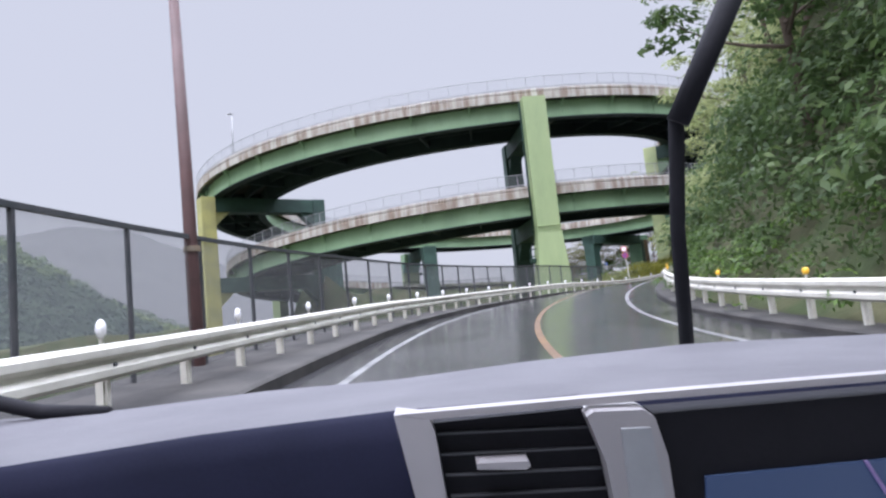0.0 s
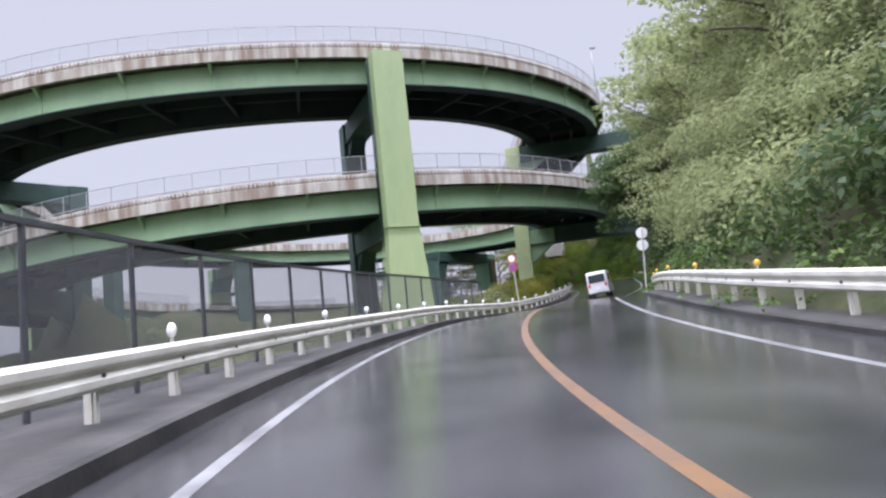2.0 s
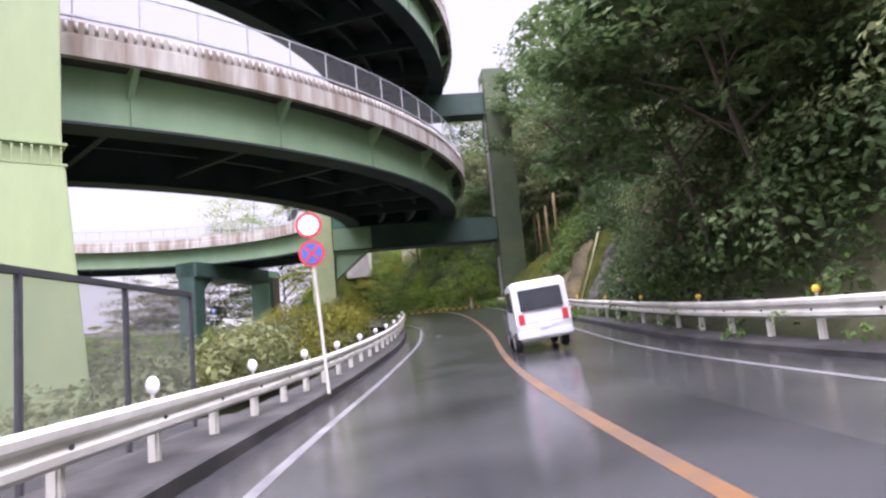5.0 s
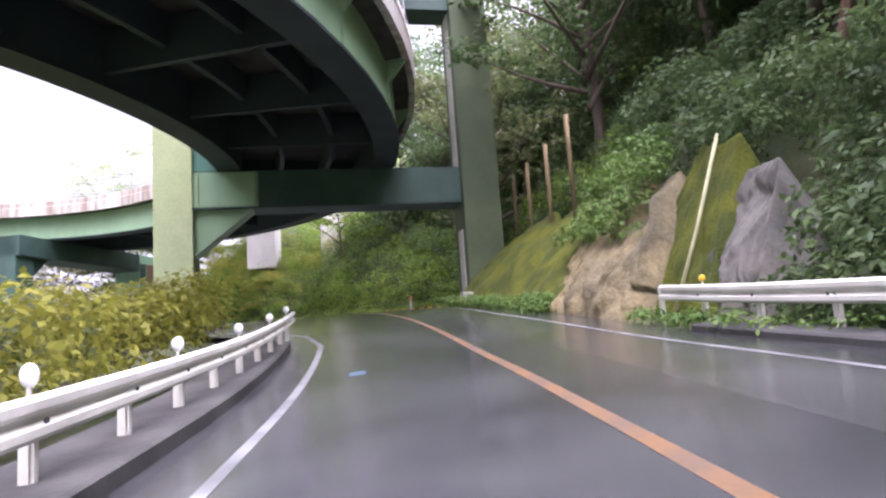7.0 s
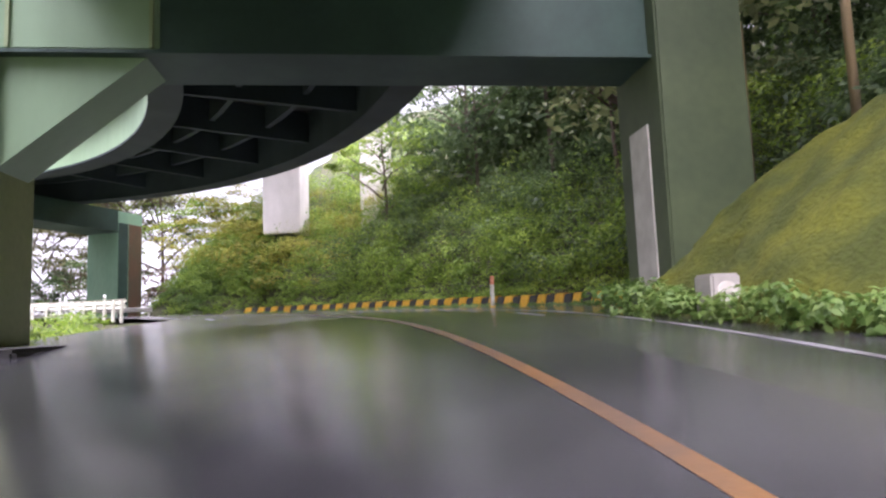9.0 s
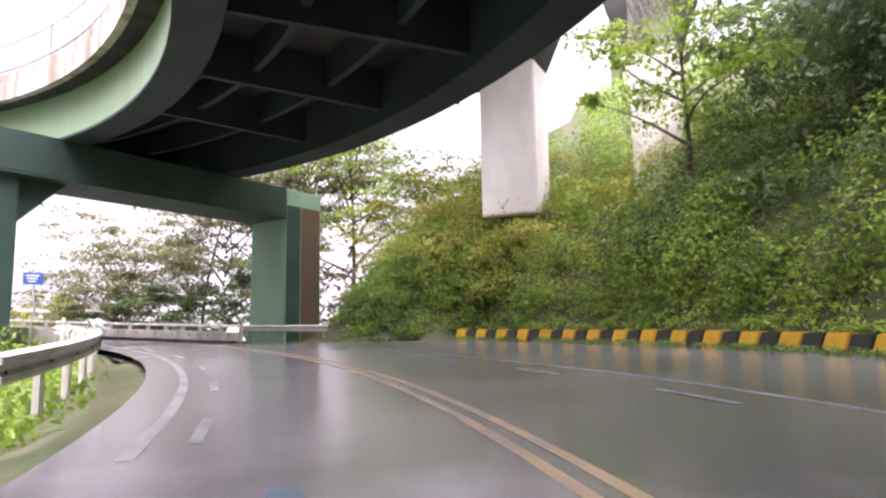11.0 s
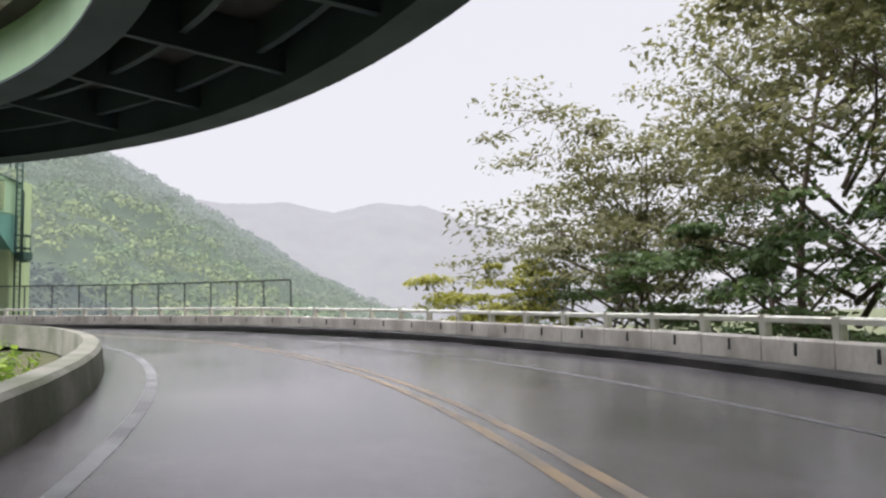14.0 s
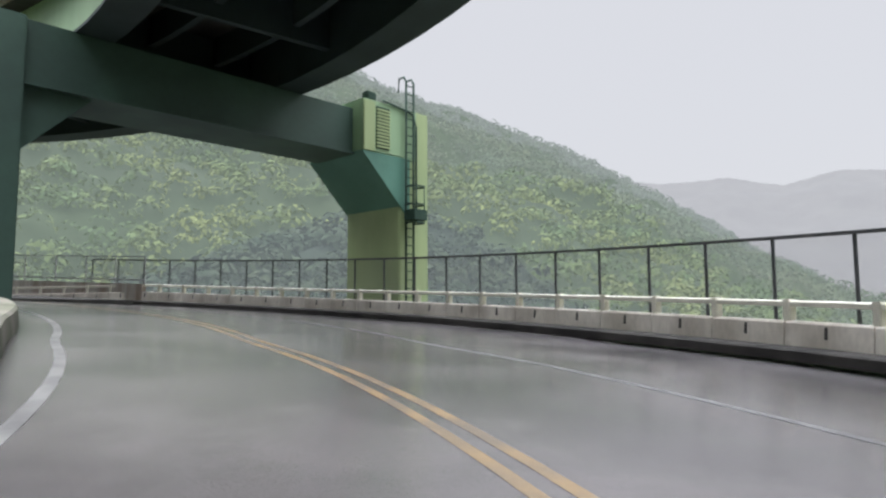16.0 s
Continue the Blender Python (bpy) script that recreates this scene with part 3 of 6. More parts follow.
def ladder(parent, a, r, side, z0, z1, cage_z=None):
    """Caged ladder up a column: two stringers, rungs, hoops and a small landing."""
    def at(u, w, z):
        return pol(r, a, z) + Vector((math.cos(radians(a)) * u - math.sin(radians(a)) * w, math.sin(radians(a)) * u + math.cos(radians(a)) * w, 0))
    for u in (-0.24, 0.24):
        top = [at(u, side, z1), at(u, side + 0.15, z1 + 0.25), at(u, side + 0.5, z1 + 0.25), at(u, side + 0.55, z1 - 0.4)]
        tube("ladder_stringer", [at(u, side, z0)] + top, 0.055, LADDER, parent, n=8)
    for k in range(int((z1 - z0) / 0.4)):
        tube("ladder_rung", [at(-0.24, side, z0 + 0.3 + 0.4 * k), at(0.24, side, z0 + 0.3 + 0.4 * k)], 0.026, LADDER, parent, n=6)
    cz = z0 + 2.2 if cage_z is None else cage_z
    s2 = side + math.copysign(0.7, side)
    for k in range(3):
        z = cz + k * 0.85
        tube("ladder_hoop", [at(-0.3, side, z), at(-0.42, s2 + 0.2, z), at(-0.25, s2, z), at(0.25, s2, z), at(0.42, s2 + 0.2, z), at(0.3, side, z)], 0.045, LADDER, parent, n=6)
    for u in (-0.25, 0.25):
        tube("hoop_bar", [at(u, s2, cz), at(u, s2, cz + 1.7)], 0.03, LADDER, parent, n=6)
    m = Matrix.Translation(at(0, side - 0.4, cz + 0.1)) @ Matrix.Rotation(radians(a), 4, "Z")
    part("landing", box_bm(0.85, 0.7, 0.5, 0.03), LADDER, parent, "dark green landing box", m)


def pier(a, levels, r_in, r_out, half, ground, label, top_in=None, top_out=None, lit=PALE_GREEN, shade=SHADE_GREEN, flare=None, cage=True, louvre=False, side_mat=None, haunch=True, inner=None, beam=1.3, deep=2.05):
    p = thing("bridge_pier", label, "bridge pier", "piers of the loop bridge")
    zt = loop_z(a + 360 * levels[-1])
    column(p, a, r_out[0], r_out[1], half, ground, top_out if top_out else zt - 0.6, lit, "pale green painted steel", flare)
    column(p, a, r_in[0], r_in[1], half * 0.8, ground - 1, top_in if top_in else zt - 2.7, inner or shade, "" if inner else "green steel with shade painted into its colour")
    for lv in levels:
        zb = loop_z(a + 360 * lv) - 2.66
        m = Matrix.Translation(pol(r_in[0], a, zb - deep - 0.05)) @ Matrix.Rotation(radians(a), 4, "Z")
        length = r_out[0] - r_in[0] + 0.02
        part("cross_beam", box_bm(length, half * beam, deep, 0.04, (length / 2, 0, 0)), shade if not side_mat else side_mat, p, "green box cross beam with shade painted into its colour", m)
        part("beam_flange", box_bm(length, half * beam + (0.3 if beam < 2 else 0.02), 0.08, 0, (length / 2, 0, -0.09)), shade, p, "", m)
        for sgn, r in (((-1, r_out[0]), (1, r_in[1])) if haunch else ((1, r_in[1]),)):
            # haunch under the beam's end, a triangular bracket on each side
            bm = bmesh.new()
            plated = louvre and sgn < 0
            w = half + 0.06 if plated else half * 0.55
            outline = ((0.6, 0), (-2.3, 0), (0.6, -2.9)) if plated else ((0, 0.9), (sgn * 3.2, 0), (0, -2.6)) if inner and sgn > 0 else ((0, 0), (sgn * 2.2, 0), (0, -2.2))
            c = [bm.verts.new((x, y, z)) for y in (-w, w) for x, z in outline]
            for f in ((0, 1, 2), (5, 4, 3), (1, 4, 5, 2), (0, 3, 4, 1), (0, 2, 5, 3)):
                bm.faces.new([c[i] for i in f])
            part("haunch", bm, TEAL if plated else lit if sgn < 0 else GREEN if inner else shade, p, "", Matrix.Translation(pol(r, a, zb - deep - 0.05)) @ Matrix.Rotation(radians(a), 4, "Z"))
        if inner and lv == 0:
            m3 = Matrix.Translation(pol(r_in[1], a, zb - deep - 0.05)) @ Matrix.Rotation(radians(a), 4, "Z")
            part("beam_end", box_bm(3.4, half * beam + 0.1, deep - 0.1, 0.04, (1.7, 0, 0.02)), GREEN, p, "green steel beam end", m3)
            for x in (0.25, 3.25):
                part("end_rib", box_bm(0.09, half * beam + 0.24, deep - 0.14, 0.01, (x, 0, 0.04)), PALE_GREEN, p, "pale green rib", m3)
            bm = bmesh.new()
            c = [bm.verts.new((x, y, z)) for y in (-half * 0.6, half * 0.6) for x, z in ((0, deep), (1.35, deep), (0, deep + 1.7))]
            for f in ((0, 2, 1), (3, 4, 5), (1, 2, 5, 4), (0, 1, 4, 3), (0, 3, 5, 2)):
                bm.faces.new([c[i] for i in f])
            part("upper_haunch", bm, TEAL, p, "teal green gusset", m3)
        for r in (35.1, 43.5):
            part("bearing", box_bm(0.8, 0.8, 0.14, 0.02), DARK_STEEL, p, "", Matrix.Translation(pol(r, a, zb - 0.14)))
        if louvre:
            m2 = Matrix.Translation(pol(r_out[0], a, zb - deep - 0.05)) @ Matrix.Rotation(radians(a), 4, "Z")
            part("beam_end", box_bm(3.3, 2 * half + 0.14, 2.4, 0.05, (-0.6, 0, 0)), GREEN, p, "green steel beam end", m2)
            part("end_plate", box_bm(0.66, 0.05, 2.3, 0.01, (-1.92, -half - 0.095, 0.02)), PALE_GREEN, p, "pale green end plate", m2)
            part("louvre_back", box_bm(0.8, 0.03, 1.95, 0, (-1.12, -half - 0.085, 0.2)), LADDER, p, "dark louvre opening", m2)
            for k in range(12):
                part("louvre_slat", box_bm(0.8, 0.07, 0.085, 0, (-1.12, -half - 0.13, 0.25 + 0.155 * k)), PALE_GREEN, p, "", m2)
            part("lifting_lug", box_bm(0.55, 0.4, 0.4, 0.05, (-1.7, -half + 0.2, 2.4)), LADDER, p, "", m2)
            tube("handrail", [m2 @ Vector((x, -half - 0.15, z)) for x, z in ((-1.2, 2.45), (0.2, 2.3), (0.75, 2.15), (0.95, 1.6), (0.95, -3.0))], 0.05, LADDER, p, n=8)
    if louvre:
        ladder(p, a, r_out[0] + 0.42, -half - 0.26, ground + (zt - ground) * 0.55, zt - 1.1, zb - 5.2)
    elif cage:
        ladder(p, a, (r_out[0] + r_out[1]) / 2 - 0.5, -half - 0.12, ground + (zt - ground) * 0.3, zt - 1.0)
    return p


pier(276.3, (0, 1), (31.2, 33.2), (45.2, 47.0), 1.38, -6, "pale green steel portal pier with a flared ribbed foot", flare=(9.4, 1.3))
# outer column darkened for shade, inner one paled for light, both by colour
road_pier = pier(332.5, (0, 1), (31.2, 33.2), (48.0, 50.2), 1.3, 0, "pale green steel portal pier astride the road", lit=SHADE_DULLED_GREEN, shade=SHADE_GREEN, cage=False, haunch=False, inner=material("painted_light_green_steel", (0.42, 0.47, 0.24), (0.34, 0.40, 0.21), rough=0.45, scale=0.5, bump=0.03))
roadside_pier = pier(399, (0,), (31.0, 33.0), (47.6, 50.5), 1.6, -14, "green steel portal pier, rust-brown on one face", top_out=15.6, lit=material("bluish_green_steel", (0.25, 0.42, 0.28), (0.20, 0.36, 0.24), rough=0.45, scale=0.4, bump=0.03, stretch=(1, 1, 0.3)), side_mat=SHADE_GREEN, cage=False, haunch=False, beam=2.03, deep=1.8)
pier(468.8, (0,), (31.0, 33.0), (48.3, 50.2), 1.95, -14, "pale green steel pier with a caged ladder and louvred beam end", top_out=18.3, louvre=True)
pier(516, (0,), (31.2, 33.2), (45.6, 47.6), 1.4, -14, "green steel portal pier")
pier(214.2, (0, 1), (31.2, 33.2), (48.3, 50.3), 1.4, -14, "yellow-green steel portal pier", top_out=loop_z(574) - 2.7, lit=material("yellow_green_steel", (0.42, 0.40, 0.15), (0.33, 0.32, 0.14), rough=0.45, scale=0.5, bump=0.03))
# pale plates added to paint light onto the outer column's inner face
part("lit_face_plate", box_bm(0.05, 1.1, 13.0, 0.01), WHITE_STEEL, road_pier, "pale plate added to paint light on the column's inner face", Matrix.Translation(pol(47.985, 332.5, 13.2)) @ Matrix.Rotation(radians(332.5), 4, "Z"))
part("lit_face_plate", box_bm(0.05, 1.1, 5.2, 0.01), WHITE_STEEL, road_pier, "", Matrix.Translation(pol(47.985, 332.5, 4.6)) @ Matrix.Rotation(radians(332.5), 4, "Z"))
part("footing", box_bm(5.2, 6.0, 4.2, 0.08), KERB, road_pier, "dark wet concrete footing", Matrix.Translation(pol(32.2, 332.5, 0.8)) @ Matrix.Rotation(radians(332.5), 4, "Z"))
# the face of the roadside pier: an added plate paints shade on one half, the other is rusting
part("painted_shade_plate", box_bm(1.1, 0.02, 9.6, 0.005), SHADE_GREEN, roadside_pier, "green plate added with shade painted into its colour", Matrix.Translation(pol(48.2, 39, 5.0)) @ Matrix.Rotation(radians(39), 4, "Z") @ Matrix.Translation((0, -1.62, 0)))
part("rust_plate", box_bm(1.55, 0.02, 9.6, 0.005), RUST_GREEN, roadside_pier, "rust-brown painted plate", Matrix.Translation(pol(49.6, 39, 5.0)) @ Matrix.Rotation(radians(39), 4, "Z") @ Matrix.Translation((0, -1.62, 0)))


def concrete_pier(x, y, turn, w, d, z0, z1, foot=True):
    p = thing("concrete_pier", "tall pale concrete pier with board marks above a dark footing", "bridge pier", "concrete piers of the upper road")
    m = Matrix.Translation((x, y, z0)) @ Matrix.Rotation(radians(turn), 4, "Z")
    part("shaft", box_bm(w, d, z1 - z0, 0.08), PALE_CONCRETE, p, "", m)
    if foot:
        part("footing", box_bm(w * 0.55, d * 0.6, 6, 0.05, (0, 0, -6.0)), KERB, p, "dark stained concrete", m)
    bm = bmesh.new()
    c = [bm.verts.new((sx * wx, sy * d / 2, z)) for z, wx in ((z1 - z0 - 4.5, w / 2 + 0.02), (z1 - z0 - 0.8, w), (z1 - z0 + 0.2, w)) for sx, sy in ((-1, -1), (1, -1), (1, 1), (-1, 1))]
    for k in (0, 4):
        for i in range(4):
            bm.faces.new([c[k + i], c[k + (i + 1) % 4], c[k + 4 + (i + 1) % 4], c[k + 4 + i]])
    bm.faces.new(c[8:12])
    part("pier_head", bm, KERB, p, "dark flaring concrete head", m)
    return p


concrete_pier(59.05, 147.95, -42, 3.5, 2.6, 13.6, loop_z(705) - 1.0)
concrete_pier(65.8, 142.9, -37, 2.7, 2.4, 9.0, loop_z(705) - 1.4, foot=False)


# ---- guardrails ----
BEAM = [(0.0, 0.438), (0.07, 0.486), (0.07, 0.558), (0.0, 0.606), (0.0, 0.654), (0.07, 0.702), (0.07, 0.774), (0.0, 0.822), (-0.02, 0.822), (0.045, 0.768), (0.045, 0.708), (-0.025, 0.66), (-0.025, 0.6), (0.045, 0.552), (0.045, 0.492), (-0.02, 0.438)]


def reflector(parent, place, mat, r):
    """A round delineator on a short stem."""
    stem = part("reflector_stem", cyl_bm(0.022, 0.022, 0.14, 8), WHITE_STEEL, parent, "", Matrix.Translation(place))
    bm = bmesh.new()
    bmesh.ops.create_uvsphere(bm, u_segments=12, v_segments=8, radius=r)
    bmesh.ops.scale(bm, vec=(0.55, 1, 1), verts=bm.verts[:])
    part("reflector", bm, mat, parent, "", Matrix.Translation(place + Vector((0, 0, 0.14 + r * 0.8))) @ Matrix.Rotation(0.5, 4, "Z"))


def guardrail(off, s0, s1, face, mat, label, every, first, refl, rr, post=2.0, base=0.16):
    g = thing("guardrail", label, "guardrail")
    ss = np.arange(s0, s1 + 0.01, 2.0)
    pos = (lambda s: off(s)) if callable(off) else (lambda s: off)
    sts = []
    for s in ss:
        f, o = road_at(s), pos(s)
        sts.append(lambda u, v, f=f, o=o: f(o + face * u, v + base * 0.5))
    # the corrugated beam in four-metre lengths, each lapping the next
    for i in range(0, len(sts) - 1, 2):
        seg = sts[i:i + 3]
        sweep("beam", BEAM, seg, mat, g)
    first_post = None
    for i, s in enumerate(np.arange(s0 + 0.2, s1, post)):
        p = road_at(s)(pos(s) - face * 0.09, -0.1)
        m = Matrix.Translation(p) @ Matrix.Rotation(road_turn(s), 4, "Z")
        if first_post is None:
            first_post = part("post", box_bm(0.13, 0.13, 0.88 + base * 0.5, 0.03), mat, g, m=m)
        else:
            again(first_post, m, g)
        mb_ = Matrix.Translation(road_at(s)(pos(s) + face * 0.055, 0.57 + base * 0.5)) @ Matrix.Rotation(road_turn(s), 4, "Z")
        if i == 0:
            bolt = part("bolt", box_bm(0.07, 0.02, 0.05, 0.008), DARK_STEEL, g, "dark bolt in its slot", mb_)
        else:
            again(bolt, mb_, g)
        if i % every == first:
            reflector(g, p + Vector((0, 0, 0.86 + base * 0.5)), refl, rr)
    return g


LEFT_RAIL = lambda s: float(np.interp(s, [0, 20, 60, 88, 95, 101], [-3.7, -3.35, -3.15, -3.0, -2.75, -2.5]))
RIGHT_RAIL = lambda s: float(np.interp(s, [0, 20, 60, 80, 95], [6.5, 6.7, 6.9, 6.9, 6.9]))
guardrail(LEFT_RAIL, -31, 101, 1, WHITE_STEEL, "white corrugated steel guardrail on posts with white delineators", 2, 1, REFLECT_WHITE, 0.105, base=0.2)
guardrail(RIGHT_RAIL, -31, 93.4, -1, WHITE_STEEL, "white corrugated steel guardrail on posts with orange delineators", 3, 1, REFLECT_ORANGE, 0.075, base=0.2)
guardrail(lambda s: -3.4, 130, 152, 1, WHITE_STEEL, "white guardrail on the inner side of the curve", 4, 2, REFLECT_WHITE, 0.085, base=0.1)

# the short white rail before the outer pier
short = thing("short_guardrail", "short white flat guardrail beside a green pier", "guardrail")
e0, e1 = pol(46.9, 40.6, loop_z(39) + 0.02), pol(47.9, 32.8, loop_z(33) + 0.1)
way = (e1 - e0).normalized()
side = Vector((way.y, -way.x, 0))
mesh_ob("beam", [e0 + side * u + Vector((0, 0, v)) + way * k * (e1 - e0).length for k in (0, 1) for u, v in BEAM], [(i, (i + 1) % 16, 16 + (i + 1) % 16, 16 + i) for i in range(16)], WHITE_STEEL, short)
for k in (0.06, 0.5, 0.94):
    part("post", box_bm(0.12, 0.12, 1.1, 0.02), WHITE_STEEL, short, "", Matrix.Translation(e0 + (e1 - e0) * k - side * 0.1 + Vector((0, 0, -0.35))))

BARRIER = material("stained_barrier_concrete", (0.76, 0.72, 0.65), (0.50, 0.46, 0.40), rough=0.75, scale=0.9, bump=0.15, detail=0.2, stretch=(1, 1, 0.5))

# ---- concrete barrier with a steel rail on the outer side of the bridge ----
A_BAR = np.arange(39.5, 152.3, 1.15)
bar_r = lambda a: float(np.interp(a, [30, 44, 54, 70, 120, 130], [45.8, 45.8, 46.9, 47.3, 45.1, 44.6]))
bar_s = np.arange(140, 236, 4.0)
bar_a = [angle_at(s) for s in bar_s]
bar_z = lambda a: float(np.interp(a, bar_a, [centre(s)[2] for s in bar_s])) + tilt(float(np.interp(a, bar_a, bar_s)), 9.5)
bar_st = [(lambda r, z, a=a: pol(bar_r(a) + r, a, bar_z(a) + z)) for a in A_BAR]
barrier = thing("bridge_barrier", "weathered pale concrete barrier with a cream steel top rail", "barrier")
sweep("kerb_step", [(-0.55, 0.0), (-0.55, 0.2), (-0.5, 0.24), (0, 0.25), (0, 0.0)], bar_st, KERB, barrier, "dark wet kerb step")
for i in range(0, len(A_BAR) - 2, 2):
    seg = [(lambda r, z, a=a: pol(bar_r(a) + r, a, bar_z(a) + z)) for a in np.linspace(A_BAR[i] + 0.02, A_BAR[i + 2] - 0.02, 3)]
    sweep("barrier_block", [(0.02, 0.2), (0.06, 0.70), (0.1, 0.74), (0.36, 0.74), (0.4, 0.2)], seg, BARRIER, barrier)
    a = A_BAR[i] + 1.15
    sl = [(lambda r, z, a=a: pol(bar_r(a) + r, a, bar_z(a) + z)) for a in (a - 0.03, a + 0.03)]
    sweep("drain_slot", [(0.0, 0.42), (0.03, 0.66), (0.12, 0.66), (0.12, 0.42)], sl, BLACK, barrier)
sweep("top_rail", [(0.14, 1.03), (0.14, 1.13), (0.18, 1.16), (0.3, 1.16), (0.34, 1.13), (0.34, 1.03)], bar_st, CREAM_RAIL, barrier, "cream painted steel rail")
rp = None
for a in A_BAR[::2]:
    m = Matrix.Translation(pol(bar_r(a) + 0.24, a, bar_z(a) + 0.72)) @ Matrix.Rotation(radians(a), 4, "Z")
    if rp is None:
        rp = part("rail_post", box_bm(0.2, 0.18, 0.46, 0.02, (-0.02, 0, 0)), CREAM_RAIL, barrier, m=m)
    else:
        again(rp, m, barrier)
sweep("edge_girder", [(0.0, -0.05), (0.4, 0.2), (0.4, -2.4), (0.0, -2.4)], bar_st, GREEN, barrier, "green steel edge girder")

# inner barrier of the lowest turn
in_st = [(lambda u, v, f=road_at(s): f(u, v)) for s in np.arange(150, S_END - 2, 2.0)]
inner = thing("inner_kerb_wall", "low pale concrete kerb wall on the inner side of the curve", "barrier")
sweep("wall", [(-2.4, -0.2), (-2.44, 0.4), (-2.5, 0.45), (-2.75, 0.45), (-2.75, -0.2)], in_st, material("mossy_concrete", (0.21, 0.205, 0.17), (0.11, 0.12, 0.08), rough=0.85, scale=0.9, bump=0.2, detail=0.25), inner)

# netting fence beyond the barrier
def net_fence(stations, height, label, posts, mat=NET, rails=True):
    f = thing("netting_fence", label, "fence")
    sweep("net", [(0, 0.05), (0, height)], stations, mat, f, "grey wire netting", closed=False)
    sweep("top_pipe", [(-0.04, height - 0.02), (-0.04, height + 0.06), (0.04, height + 0.06), (0.04, height - 0.02)], stations, DARK_STEEL, f)
    base = None
    for st in posts:
        m = Matrix.Translation(st(0, -0.4))
        if base is None:
            base = part("post", cyl_bm(0.045, 0.045, height + 0.4, 8), DARK_STEEL, f, m=m)
        else:
            again(base, m, f)
    return f


fa = np.arange(80.4, 135, 2.4)
fence_z = lambda a: float(np.interp(min(a, 96), bar_a, [centre(s)[2] for s in bar_s])) + 0.0328 * max(0, a - 96)
net_fence([(lambda u, v, a=a: pol(float(np.interp(a, [80, 104, 135], [48.6, 47.8, 46.2])) + u, a, fence_z(a) + v)) for a in fa], 2.35, "dark netting fence on posts beyond the bridge barrier", [(lambda u, v, a=a: pol(float(np.interp(a, [80, 104, 135], [48.6, 47.8, 46.2])) + u, a, fence_z(a) + v)) for a in fa], mat=NET_THIN)
FENCE_OFF = lambda s: float(np.interp(s, [0, 30, 62, 69], [-4.9, -4.6, -4.35, -4.4]))
fs = np.arange(-30, 68.6, 2.5)
net_fence([(lambda u, v, f=road_at(s), o=FENCE_OFF(s): f(o + u, v)) for s in fs], 2.55, "dark pipe fence with grey netting above the valley", [(lambda u, v, f=road_at(s), o=FENCE_OFF(s): f(o + u, v)) for s in fs])
fence_wall = [road_at(s) for s in np.arange(-55, 71, 2.0)]
tagged(sweep("retaining_wall", [(-3.9, -0.1), (-3.9, 0.16), (-5.3, 0.18), (-5.5, -6.0), (-4.6, -6.0)], fence_wall, KERB), "concrete retaining wall top below the fence", "wall", kind="structure")

# ---- yellow and black kerb blocks ----
for k in range(-24, 8):
    a = 16.17 + 1.69 * k
    p = pol(51.5, a, 0)
    s_near = steps[int(np.hypot(LINE[:, 0] - p.x, LINE[:, 1] - p.y).argmin())]
    c_near = centre(s_near)
    z = road_at(s_near)(math.hypot(p.x - c_near[0], p.y - c_near[1]), 0).z
    b = thing("kerb_block", "chipped concrete kerb block in slanting yellow and black paint", "kerb block", "kerb blocks beside the road", at=(p.x, p.y, z - 0.05))
    b.rotation_euler = (0, 0, radians(a))
    for y0, long, mat in ((0.0, 0.76, YELLOW), (0.76, 0.72, BLACK)):
        bm = box_bm(0.42, long, 0.62, 0.03, (0, y0, 0), 0.95)
        for v in bm.verts:
            v.co.y -= (v.co.z - 0.3) * 0.4
        part("yellow_half" if mat is YELLOW else "black_half", bm, mat, b, "worn yellow paint" if mat is YELLOW else "worn black paint")

post = thing("delineator_post", "white post with an orange top and foot", "post", at=tuple(pol(50.7, -7, centre(124)[2])))
part("shaft", cyl_bm(0.11, 0.10, 1.1, 12, (0, 0, 0.3)), WHITE_STEEL, post)
part("foot", cyl_bm(0.17, 0.13, 0.35, 12, (0, 0, -0.05)), REFLECT_ORANGE, post, "faded orange foot")
part("cap", cyl_bm(0.115, 0.10, 0.42, 12, (0, 0, 1.4)), material("faded_red", (0.5, 0.13, 0.07), (0.6, 0.25, 0.15), rough=0.5), post, "faded red band")


# ---- signs ----
def disc(r, depth=0.02):
    bm = cyl_bm(r, r, depth, 28)
    bmesh.ops.rotate(bm, verts=bm.verts[:], cent=(0, 0, 0), matrix=Matrix.Rotation(radians(90), 3, "X"))
    return bm


RED = material("sign_red", (0.62, 0.04, 0.05), (0.55, 0.04, 0.05), rough=0.35)
BLUE = material("sign_blue", (0.05, 0.12, 0.42), (0.045, 0.11, 0.38), rough=0.35)
SIGN_WHITE = material("sign_white", (0.82, 0.82, 0.84), (0.76, 0.76, 0.78), rough=0.35)


